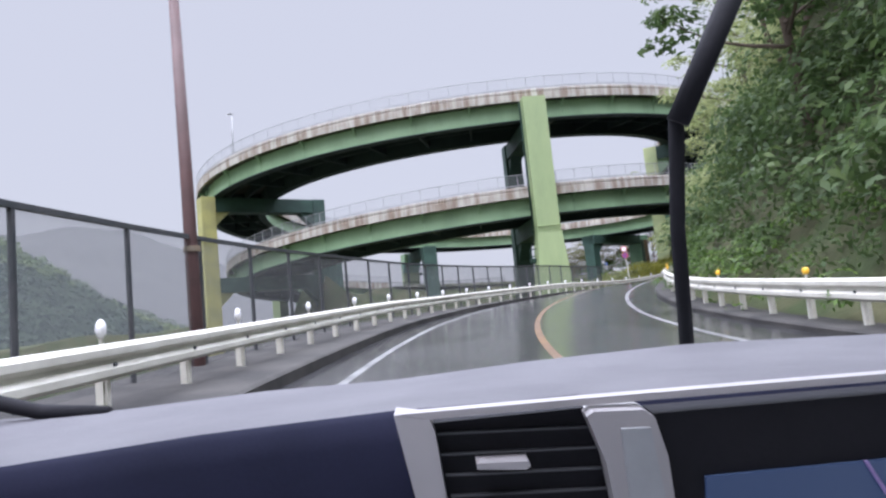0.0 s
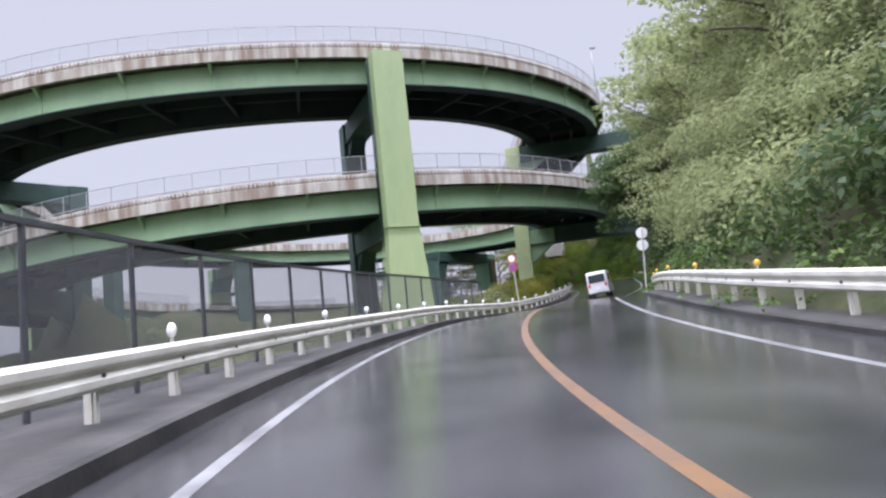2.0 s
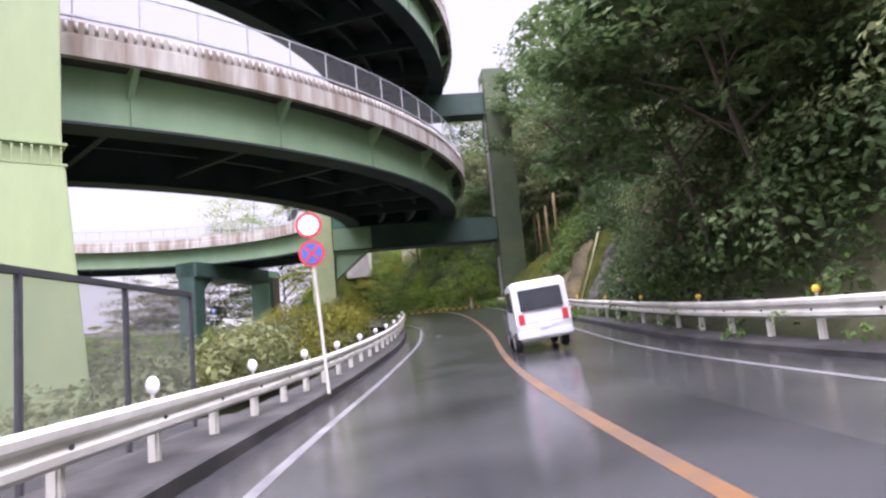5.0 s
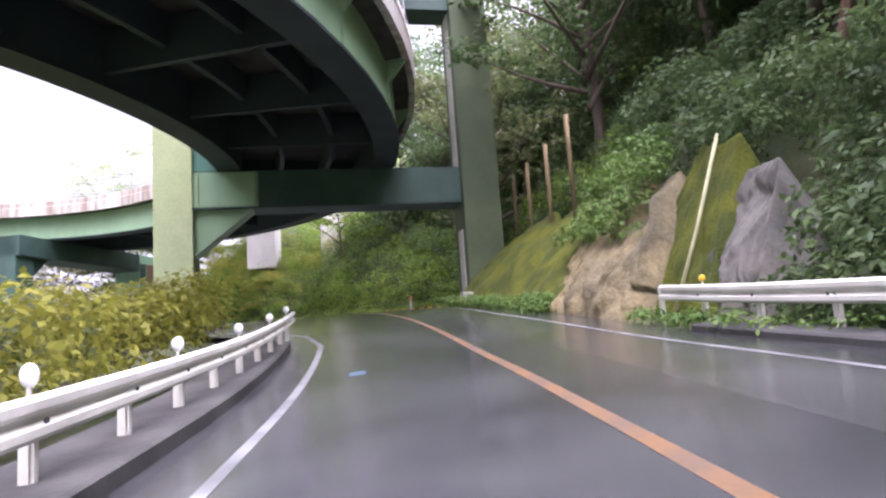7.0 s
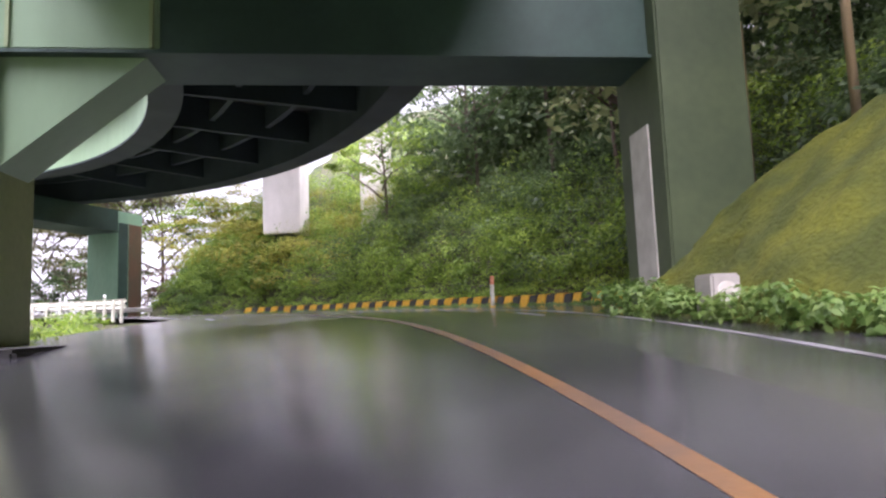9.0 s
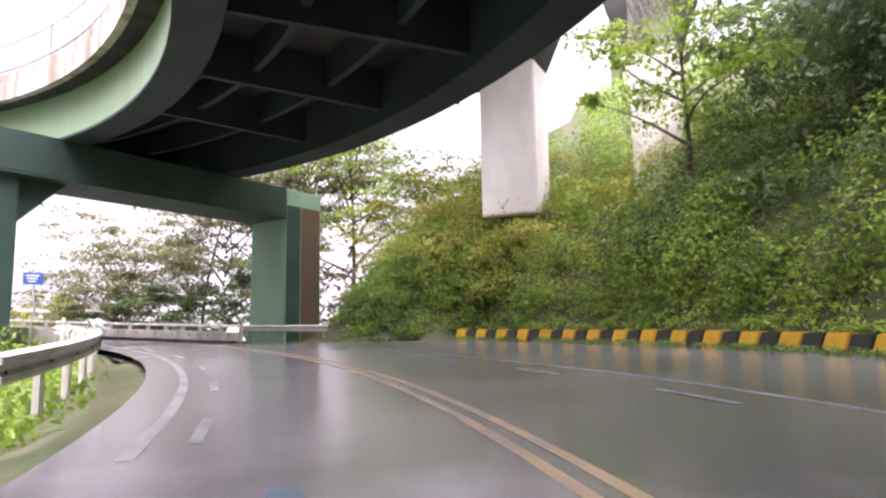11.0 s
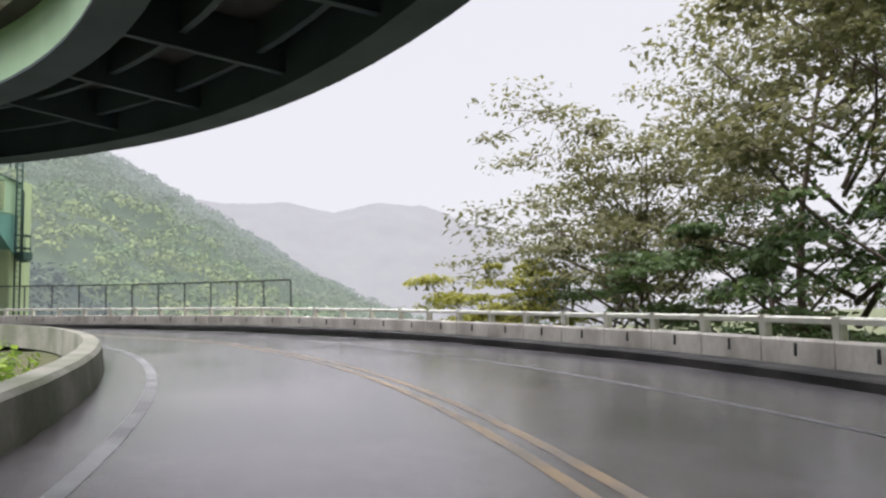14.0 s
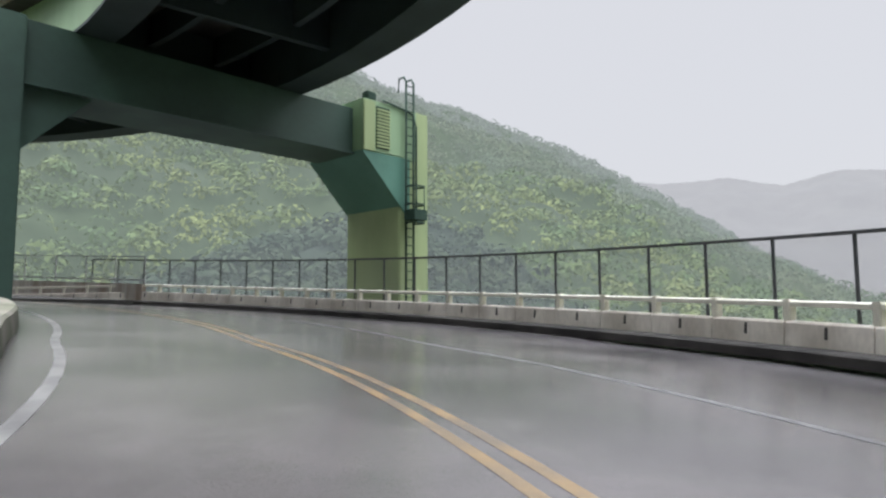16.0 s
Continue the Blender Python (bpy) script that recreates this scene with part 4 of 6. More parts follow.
def round_signs(place, turn, front, label, height, lean=0.0):
    s = thing("road_sign", label, "road sign", at=tuple(place))
    s.rotation_euler = (0, radians(lean), radians(turn))
    part("pole", cyl_bm(0.038, 0.038, height, 10), WHITE_STEEL, s)
    if not front:
        part("small_plate", box_bm(0.26, 0.03, 0.2, 0.01, (0.16, 0.0, height - 1.65)), DARK_STEEL, s, "small dark plate")
    for k, z in enumerate((height - 0.2, height - 0.85)):
        d = part("sign_plate", disc(0.3), SIGN_WHITE if not front else RED, s, "grey-white back of a round sign" if not front else "round red-bordered sign", Matrix.Translation((0, -0.05, z)))
        if front:
            part("sign_face", disc(0.235), SIGN_WHITE if k == 0 else BLUE, d, "", Matrix.Translation((0, -0.012, 0)))
            if k == 1:
                for w in (-1, 1):
                    bm = box_bm(0.42, 0.012, 0.05, 0, (0, 0, -0.025))
                    part("cross_bar", bm, RED, d, "", Matrix.Translation((0, -0.03, 0)) @ Matrix.Rotation(radians(45 * w), 4, "Y"))
        else:
            part("bracket", box_bm(0.34, 0.03, 0.05, 0, (0, -0.02, 0)), GREY_STEEL, d)
    return s


p = road_at(67.0)(-4.1, 0)
round_signs(Vector((18.53, 66.8, p.z + 0.35)), -33, True, "no-entry style and no-stopping round signs on one white pole", 4.0, -3)
p = road_at(57.0)(7.2, 0)
round_signs(Vector((20.58, 53.52, p.z - 0.25)), -25 + 180, False, "two round road signs seen from behind on a white pole", 3.8, -3)

sg = thing("direction_sign", "small blue road sign board on a bent grey pole", "road sign", at=(34.8, 142.2, centre(150)[2] - 0.2))
tube("pole", [(0, 0, 0), (0.02, 0, 1.2), (0.12, 0, 1.8), (0.02, 0, 2.5), (0, 0, 3.4)], 0.05, GREY_STEEL, sg)
part("sign_plate", box_bm(0.74, 0.04, 0.5, 0.01, (0, -0.05, 2.85)), BLUE, sg, "blue sign board", Matrix.Rotation(radians(20), 4, "Z"))
for k in range(3):
    part("text_bar", box_bm(0.5 - 0.1 * k, 0.006, 0.055, 0, (-0.04, -0.075, 3.19 - 0.12 * k)), SIGN_WHITE, sg, "", Matrix.Rotation(radians(20), 4, "Z"))

# ---- poles ----
up = thing("utility_pole", "tall red-brown steel pole with a clamp behind the guardrail", "pole", at=(-4.62, 12.4, -1.1))
tube("shaft", [(0, 0, -3), (-0.05, 0, 4), (-0.12, 0, 8.9)], 0.145, RED_BROWN, up, r1=0.09, n=14)
tube("cap", [(-0.12, 0, 8.9), (-0.13, 0, 9.4)], 0.105, GREY_STEEL, up, "grey top sleeve")
part("clamp", cyl_bm(0.155, 0.155, 0.1, 14, (-0.03, 0, 2.9)), FADED_LINE, up, "dull yellow clamp ring")


def lamp_post(place, h, lean):
    lp = thing("street_lamp", "slim grey lamp post standing on the upper deck", "street lamp", "lamps of the loop bridge", at=tuple(place))
    tube("pole", [(0, 0, 0), (lean * 0.3, 0, h * 0.7), (lean * 0.6, 0, h)], 0.1, GREY_STEEL, lp, r1=0.05)
    part("lamp_head", box_bm(0.9, 0.3, 0.14, 0.04), GREY_STEEL, lp, "", Matrix.Translation((lean * 0.6 - math.copysign(0.3, lean), 0, h)))


lamp_post(pol(44.8, 214, loop_z(574) + 0.9), 9.5, 0.3)
lamp_post(pol(44.8, 333, loop_z(693) + 0.9), 9.0, -0.3)

# ---- foliage ----
rng = np.random.default_rng(7)


def leaf_quads(centres, normals, size, spread=0.9):
    """Leaf sprays as small bent quads round the given places, facing roughly along the normals."""
    n = len(centres)
    nrm = normals + rng.normal(0, spread * 0.5, (n, 3))
    nrm /= np.linalg.norm(nrm, axis=1, keepdims=True) + 1e-9
    t = np.cross(nrm, rng.normal(0, 1, (n, 3)))
    t /= np.linalg.norm(t, axis=1, keepdims=True) + 1e-9
    b = np.cross(nrm, t)
    sz = size * rng.uniform(0.55, 1.45, (n, 1))
    w = sz * rng.uniform(0.35, 0.6, (n, 1))
    c = centres
    return np.stack([c - t * sz * 0.5, c + b * w * 0.5 + nrm * w * 0.18, c + t * sz * 0.5, c - b * w * 0.5 + nrm * w * 0.18], 1)


def ball_points(n, lump=0.35, low=-0.35):
    """Directions over a ball's upper part, with radii that make an uneven crown."""
    d = rng.normal(0, 1, (n, 3))
    d /= np.linalg.norm(d, axis=1, keepdims=True)
    d[:, 2] = np.where(d[:, 2] < low, -d[:, 2], d[:, 2])
    return d, 1 - lump * rng.random((n, 1)) ** 1.5


def clump_mass(places, radii, per_m2, size, flat=0.75):
    """Leaves over many rounded clumps: a bush-like mass with gaps and shaded hollows."""
    out = []
    for p, r in zip(places, radii):
        n = max(12, int(per_m2 * r * r * 6))
        d, k = ball_points(n)
        q = np.asarray(p) + d * k * r * np.array([1, 1, flat])
        out.append(leaf_quads(q, d + np.array([0, 0, 0.45]), size))
    return np.concatenate(out)


def slope_normal(x, y):
    e = 0.8
    gx_, gy_ = ground_height(x + e, y) - ground_height(x - e, y), ground_height(x, y + e) - ground_height(x, y - e)
    n = np.array([-gx_, -gy_, 2 * e])
    return n / np.linalg.norm(n)


def greenery(name, label, mat, spots, r_lo, r_hi, per_m2, size, lift=0.3, flat=0.75):
    """A stretch of undergrowth on the slope, as one uncountable mass."""
    places, radii = [], []
    for x, y in spots:
        r = rng.uniform(r_lo, r_hi)
        z = max(mesh_height(x, y), ground_height(x, y) - 0.3)
        n = slope_normal(x, y)
        places.append(np.array([x, y, z]) + n * r * lift)
        radii.append(r)
    return tagged(quads_ob(name, clump_mass(places, radii, per_m2, size, flat), mat), label, "undergrowth", kind="stuff")


def spots_along(n, s0, s1, u0, u1, edge=True, power=1.0):
    """Random places beside the road: s along it, u metres beyond the right edge."""
    out = []
    for _ in range(n):
        s, u = rng.uniform(s0, s1), u0 + (u1 - u0) * rng.random() ** power
        p = road_at(s)((right_edge(s) + 0.5 if edge else 0) + u, 0)
        out.append((p.x, p.y))
    return out


def spots_ring(n, a0, a1, r0, r1, power=1.0):
    out = []
    for _ in range(n):
        p = pol(r0 + (r1 - r0) * rng.random() ** power, rng.uniform(a0, a1), 0)
        out.append((p.x, p.y))
    return out


def limb(base, tip, r0, r1, bend, n=5):
    base, tip = np.asarray(base, float), np.asarray(tip, float)
    off = rng.normal(0, bend, 3).clip(-1.3 * bend, 1.3 * bend)
    return [tuple(base + (tip - base) * k + off * math.sin(math.pi * k)) for k in np.linspace(0, 1, n)]


def tree(x, y, h, spread, leaves, mat, label, name="tree", bark=None, lean=(0, 0), z=None, crown_low=0.35, size=0.28, limbs=9, twig=5, airy=0.75, thick=1.0):
    """Tapered trunk, limbs that fork into twigs, and a crown of leaf sprays held round the twigs' ends."""
    bark = bark or BARK
    z = ground_height(x, y) - 0.4 if z is None else z
    t = thing(name, label, "tree", at=(x, y, z))
    top = np.array([lean[0] * h, lean[1] * h, h * 0.8])
    trunk = limb((0, 0, 0), top, 0, 0, 0.055 * h, 8)
    tube("trunk", trunk, (0.015 * h + 0.05) * thick, bark, t, n=9, r1=0.004 * h * thick)
    ends = []
    for k in range(limbs):
        f = crown_low + (1 - crown_low) * (k + rng.random()) / limbs
        b = np.array(trunk[0]) + (top - trunk[0]) * f * 0.98
        ang = k * 2.4 + rng.uniform(-0.4, 0.4)
        reach = spread * (0.55 + 0.6 * math.sin(math.pi * min(1, 0.25 + 0.75 * (1 - f)))) * rng.uniform(0.8, 1.15) * (1.25 - 0.55 * f)
        tip = b + np.array([math.cos(ang) * reach, math.sin(ang) * reach, h * rng.uniform(0.10, 0.34)])
        path = limb(b, tip, 0, 0, 0.06 * spread)
        tube("limb", path, 0.009 * h * (1.2 - f * 0.6) * thick, bark, t, n=6, r1=0.012)
        ends.append(tip)
        for _ in range(twig):
            w = path[rng.integers(2, 5)]
            tip2 = np.array(w) + rng.normal(0, 1, 3) * np.array([0.26, 0.26, 0.13]) * spread * 0.8
            ends.append(tip2)
            if rng.random() < 0.8:
                tube("twig", [w, tuple((np.array(w) + tip2) / 2 + rng.normal(0, 0.05, 3)), tuple(tip2)], 0.02, bark, t, n=4, r1=0.008)
    ends.append(top * 1.1)
    out, per = [], max(20, leaves // len(ends))
    for e in ends:
        d, k = ball_points(per, lump=airy, low=-0.6)
        rad = spread * rng.uniform(0.12, 0.26)
        q = e + d * k * rad * np.array([1.35, 1.35, 0.36])
        out.append(leaf_quads(q, d * 0.4 + np.array([0, 0, 0.8]), size))
    quads_ob("crown", np.concatenate(out), mat, t, "leaves in loose layered sprays")
    return t


# the wooded hillside right of the approach, but for the bare rock past the guardrail's end
def off_rock(spots):
    out = []
    for x, y in spots:
        q = np.hypot(LINE[:, 0] - x, LINE[:, 1] - y)
        s, d = steps[int(q.argmin())], q.min()
        if not (89 < s < 114 and d < 12.4):
            out.append((x, y))
    return out


greenery("hillside_undergrowth", "dense deep green broadleaf bushes covering the hillside", LEAF_DEEP, off_rock(spots_along(400, -22, 38, 1.6, 18)) + off_rock(spots_along(120, 82, 100, 1.6, 18)), 0.8, 2.0, 12, 0.28)
greenery("hillside_thicket", "pale green broadleaf thicket on the lit hillside", LEAF_SPRAY, spots_along(330, 36, 62, 1.8, 18), 0.8, 2.0, 22, 0.18, lift=0.45)
greenery("layered_sprays", "pale leaf sprays in flat layers over the hillside", LEAF_SPRAY, off_rock(spots_along(190, 46, 86, 2.4, 16)), 1.0, 2.3, 15, 0.18, lift=1.0, flat=0.32)
# deep leaf colour here paints in the shade of the hollows
greenery("hillside_shrubs", "shrubs in the hollows of the hillside, shade put into their deep green", LEAF_DEEP, off_rock(spots_along(240, 66, 92, 1.6, 8)), 0.8, 2.2, 17, 0.2, lift=0.4)
greenery("hillside_bushes", "olive and pale green shrubs hanging over the hillside", LEAF_OLIVE, off_rock(spots_along(480, 52, 88, 3.5, 24)), 0.8, 2.2, 17, 0.2, lift=0.5)
greenery("upper_wood", "tall hillside wood, olive green and hazy", LEAF_OLIVE, spots_along(380, 18, 112, 14, 60), 2.2, 4.8, 3.1, 0.66)
greenery("dark_wood", "dark green wood high on the hillside", LEAF_DEEP, spots_along(150, -25, 26, 8, 40), 2.2, 4.4, 4, 0.54)
greenery("bank_creepers", "dark creepers on the bank beside the pier", LEAF_DEEP, [q for q in spots_along(420, 94, 122, 1.5, 16) if np.hypot(LINE[:, 0] - q[0], LINE[:, 1] - q[1]).min() > 12.0], 0.7, 1.9, 11, 0.27)
dry = []
for _ in range(150):
    s, u = rng.uniform(74, 84), rng.uniform(2, 5.5)
    p = road_at(s)(right_edge(s) + u, 0)
    dry.append(((p.x, p.y, ground_height(p.x, p.y) + rng.uniform(0.8, 2.4)), rng.normal(0, 1, 3)))
tagged(quads_ob("dry_brushwood", np.concatenate([leaf_quads(np.repeat(np.array([c]), 14, 0) + rng.normal(0, 0.5, (14, 3)), np.repeat(np.array([d]), 14, 0), 0.4, 2.0) for c, d in dry]), TWIG), "tangle of dry brown brushwood on the bank", "brushwood", kind="stuff")
tangle = []
for _ in range(90):
    p = pol(rng.uniform(50.8, 54.0), rng.uniform(33.5, 38.5), rng.uniform(6.6, 11.2))
    tangle.append((tuple(p), rng.normal(0, 1, 3)))
tagged(quads_ob("dry_creepers", np.concatenate([leaf_quads(np.repeat(np.array([c]), 12, 0) + rng.normal(0, 0.4, (12, 3)), np.repeat(np.array([d]), 12, 0), 0.3, 2.0) for c, d in tangle]), TWIG), "dry brown creepers hanging beside the green pier", "creepers", kind="stuff")

def low_or_sunny(spots):
    """Of places on the vine slope, those at its foot or on its open northern part."""
    out = []
    for x, y in spots:
        a, r = math.degrees(math.atan2(y - CY, x - CX)), math.hypot(x - CX, y - CY)
        if a > 9 or r < 56.5 + 0.1 * (a + 20):
            out.append((x, y))
    return out



# vine-covered slope beyond the yellow blocks; darker leaves paint in shade on its southern part
greenery("vine_slope", "bright green vines covering the roadside slope", LEAF_VINE, low_or_sunny(spots_ring(760, -22, 38, 53.1, 64, 1.2)), 0.5, 1.3, 15, 0.18, lift=0.1)
greenery("dark_vine_slope", "vines covering the slope, shade put into their deep green", LEAF_DEEP, spots_ring(400, -42, 10, 55.0, 66, 1.0), 0.5, 1.3, 15, 0.18, lift=0.1)
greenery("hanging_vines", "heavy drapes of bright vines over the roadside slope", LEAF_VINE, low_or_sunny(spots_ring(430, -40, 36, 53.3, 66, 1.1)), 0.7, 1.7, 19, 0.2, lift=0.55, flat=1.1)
greenery("dark_hanging_vines", "heavy drapes of vines over the slope, shade put into their deep green", LEAF_DEEP, spots_ring(100, -42, 0, 52.6, 66, 1.1), 0.7, 1.7, 19, 0.2, lift=0.55, flat=1.1)


def drapes(name, label, mat, count, a0, a1, h0, h1, r_lo, r_hi, per_m2, size):
    """Vines hanging in tall rounded drapes, one above another up the slope."""
    pts, rad = [], []
    for _ in range(count):
        h = rng.uniform(h0, h1)
        pts.append(np.array(pol(52.6 + 0.62 * h + rng.uniform(-0.4, 0.6), rng.uniform(a0, a1), 6.3 + h)))
        rad.append(rng.uniform(r_lo, r_hi))
    return tagged(quads_ob(name, clump_mass(pts, rad, per_m2, size, 1.55), mat), label, "vines", kind="stuff")


drapes("bright_drapes", "bright green vines hanging in tall drapes", LEAF_VINE, 40, -30, 4, 0.4, 3.2, 0.7, 1.5, 17, 0.19)
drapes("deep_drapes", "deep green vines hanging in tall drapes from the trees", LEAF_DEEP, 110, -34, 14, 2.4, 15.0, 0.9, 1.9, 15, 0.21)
drapes("high_drapes", "fresh green vines climbing over the tree tops", LEAF_VINE, 16, -30, 0, 7.0, 15.0, 0.8, 1.5, 15, 0.2)
greenery("pier_foot_vines", "green vines round the foot of a roadside pier", LEAF_VINE, spots_ring(420, 26, 40, 52.2, 58), 0.5, 1.2, 16, 0.2, lift=0.25)
greenery("slope_shrubs", "yellow-green shrubs on top of the vine slope", LEAF_YELLOW, spots_ring(150, 16, 37, 53.5, 64), 0.7, 1.6, 12, 0.22, lift=0.7)
greenery("slope_thicket", "thicket on top of the slope, shade put into its dark leaf colour", LEAF_DEEP, spots_ring(120, -12, 17, 54.5, 66), 0.8, 1.8, 11, 0.22, lift=0.9)
greenery("slope_wood", "deep green wood behind the vine slope", LEAF_DEEP, spots_ring(300, -50, 16, 60, 88), 1.6, 4.4, 4.2, 0.5, lift=0.9)
greenery("slope_wood_high", "dark green wood rising over the vine slope", LEAF_DEEP, spots_ring(210, -50, 2, 61, 80), 2.0, 4.2, 5.5, 0.4, lift=2.6)
greenery("slope_wood_light", "light green wood behind the vine slope", LEAF_VINE, spots_ring(60, 10, 30, 60, 80), 1.2, 2.4, 8, 0.28, lift=1.0)


def verge(name, label, mat, count, a0, a1, r0, r1, r_lo, r_hi, per_m2, size):
    """Weeds at the paved edge of the loop, standing at the road's own height."""
    pts, rad = [], []
    for _ in range(count):
        a = rng.uniform(a0, a1)
        p = pol(rng.uniform(r0, r1), a, 0)
        k = int(np.hypot(LINE[:, 0] - p.x, LINE[:, 1] - p.y).argmin())
        lat = math.hypot(LINE[k, 0] - p.x, LINE[k, 1] - p.y)
        pts.append(np.array([p.x, p.y, road_at(steps[k])(lat, 0.02).z]))
        rad.append(rng.uniform(r_lo, r_hi))
    return tagged(quads_ob(name, clump_mass(pts, rad, per_m2, size, 0.7), mat), label, "weeds", kind="stuff")


verge("roadside_weeds", "bright green weeds at the foot of the kerb blocks", GRASS, 300, -25, 28, 50.7, 51.3, 0.14, 0.34, 70, 0.12)
greenery("kerb_vines", "green vines hanging down behind the kerb blocks", LEAF_VINE, spots_ring(950, -25, 29, 52.1, 54.2), 0.3, 0.6, 20, 0.17, lift=0.2)


def corner_spots(n):
    """Places on the bank where the paving draws in towards the pier."""
    out = []
    for _ in range(n):
        a = rng.uniform(24.5, 41)
        p = pol(float(np.interp(a, [24, 33, 42], [51.2, 46.9, 45.6])) + (0.7 if a < 32 else 2.0) + 4.0 * rng.random(), a, 0)
        out.append((p.x, p.y))
    return out


greenery("corner_creepers", "low green creepers covering the corner before the pier", LEAF_VINE, corner_spots(680), 0.28, 0.6, 20, 0.17, lift=0.2)
greenery("corner_grass", "short bright grass on the corner before the pier", GRASS, corner_spots(320), 0.2, 0.4, 40, 0.13, lift=0.2)
verge("pier_corner_weeds", "bright green weeds and grass at the corner before the pier", GRASS, 260, 28, 38, 47.7, 51.3, 0.2, 0.5, 55, 0.13)
greenery("kerb_weeds", "small weeds growing from the kerb", GRASS, [tuple(road_at(s)(6.6 + rng.uniform(-0.3, 0.5), 0))[:2] for s in rng.uniform(0, 92, 60)], 0.15, 0.35, 50, 0.12, lift=1.1, flat=0.8)
greenery("verge_undergrowth", "low dark bushes and ferns at the foot of the hillside", LEAF_DEEP, spots_along(380, -5, 84, 1.3, 5.5), 0.4, 0.9, 18, 0.19, lift=0.5)
greenery("fence_foot_bushes", "small bushes and ferns just behind the guardrail", GRASS, spots_along(200, -5, 84, 0.8, 2.2), 0.3, 0.6, 24, 0.16, lift=0.7)
greenery("fence_foot_ferns", "dark ferns just behind the guardrail", LEAF_DEEP, spots_along(300, -5, 88, 0.8, 2.6), 0.3, 0.6, 24, 0.16, lift=0.7)
greenery("corner_shrubs", "yellow-green shrubs on the slope beside the pier", LEAF_YELLOW, spots_ring(70, 24, 36, 52.5, 58), 0.6, 1.3, 16, 0.2, lift=0.8)
greenery("corner_bushes", "light green bushes on the slope beside the pier", LEAF_VINE, spots_ring(120, 25, 37, 52.4, 58), 0.5, 1.1, 16, 0.2, lift=0.7)
greenery("pier_foot_weeds", "bright green weeds and bushes below a short guardrail", LEAF_VINE, spots_ring(220, 29.5, 40, 50.4, 54.0), 0.35, 0.9, 26, 0.15, lift=0.6)
greenery("pier_foot_grass", "tall bright grass at the pier's foot", GRASS, spots_ring(300, 29, 40, 49.2, 52.5), 0.2, 0.5, 50, 0.16, lift=0.6)
greenery("inner_bank_scrub", "green scrub on the bank inside the curve", LEAF_VINE, spots_ring(520, -28, 75, 26.5, 33.0), 0.5, 1.2, 14, 0.2, lift=0.35)
# left of the approach and inside the loop
greenery("left_shrubs", "yellow-green bushes behind the guardrail", LEAF_YELLOW, [tuple(road_at(rng.uniform(88, 104))(-rng.uniform(4.8, 14), 0))[:2] for _ in range(210)], 0.7, 1.7, 13, 0.2, lift=1.2)
greenery("pier_shrubs", "tall yellow-green shrubs round the foot of an inner pier column", LEAF_YELLOW, spots_ring(90, 318, 334, 25.5, 31.0), 0.9, 1.7, 13, 0.2, lift=1.9)
greenery("left_scrub", "olive scrub below the bridge piers", LEAF_OLIVE, [tuple(road_at(rng.uniform(50, 94))(-rng.uniform(6.0, 22), 0))[:2] for _ in range(220)], 0.9, 2.0, 10, 0.26, lift=1.2)
greenery("loop_scrub", "green scrub inside the loop", LEAF_OLIVE, spots_ring(260, -180, 180, 6, 30), 0.8, 2.2, 7, 0.3, lift=0.9)
greenery("valley_wood", "deep green wood on the valley side of the bridge", LEAF_DEEP, spots_ring(190, 37, 130, 56, 95), 1.6, 3.4, 4.2, 0.46, lift=0.6)

# single trees
for s, u, h, sp, mat in ((60, 9, 10, 4.2, LEAF_SPRAY), (70, 8, 11, 4.5, LEAF_SPRAY), (78, 6.5, 13, 4.6, LEAF_SPRAY), (83, 6, 15, 4.8, LEAF_OLIVE), (88, 7, 17, 5.0, LEAF_DEEP), (92, 8.5, 18, 5.2, LEAF_OLIVE), (97, 9.5, 17, 5.0, LEAF_DEEP), (103, 10, 16, 5.0, LEAF_DEEP), (30, 7, 11, 4.5, LEAF_DEEP), (40, 8, 10, 4.0, LEAF_SPRAY), (50, 6, 9, 4.0, LEAF_SPRAY), (14, 5, 11, 4.5, LEAF_DEEP), (22, 4.5, 10, 4.0, LEAF_DEEP), (84, 14, 17, 5.5, LEAF_OLIVE), (95, 17, 18, 5.5, LEAF_OLIVE), (106, 16, 18, 5.5, LEAF_DEEP), (66, 15, 14, 5, LEAF_SPRAY), (75, 18, 15, 5, LEAF_SPRAY)):
    p = road_at(s)(right_edge(s) + u, 0)
    tree(p.x, p.y, h, sp, 3400, mat, "hillside broadleaf tree with a dense uneven crown", lean=(-0.05, 0.02), size=0.34, airy=0.6, limbs=12)
for s, u, h, sp, mat in ((65.5, 4.4, 10, 4.4, LEAF_SPRAY), (70, 4.2, 10.5, 4.4, LEAF_SPRAY), (74, 4.6, 11, 4.4, LEAF_OLIVE), (63, 9.0, 11, 4.8, LEAF_SPRAY), (69, 9.5, 12, 5.0, LEAF_SPRAY)):
    p = road_at(s)(right_edge(s) + u, 0)
    tree(p.x, p.y, h, sp, 6500, mat, "leaning broadleaf tree with layered sprays on the bank", lean=(-0.05, 0.04), size=0.27, airy=0.5, limbs=15, twig=6, crown_low=0.15, thick=0.7)
for s, u, h, sp, mat in ((71, 2.4, 8.6, 3.4, LEAF_DEEP), (75, 2.2, 9.4, 3.6, LEAF_DEEP)):
    p = road_at(s)(right_edge(s) + u, 0)
    tree(p.x, p.y, h, sp, 8500, mat, "dark broadleaf tree leaning out over the road", lean=(-0.16, 0.12), size=0.28, airy=0.45, limbs=15, twig=7, crown_low=0.42, thick=0.6)
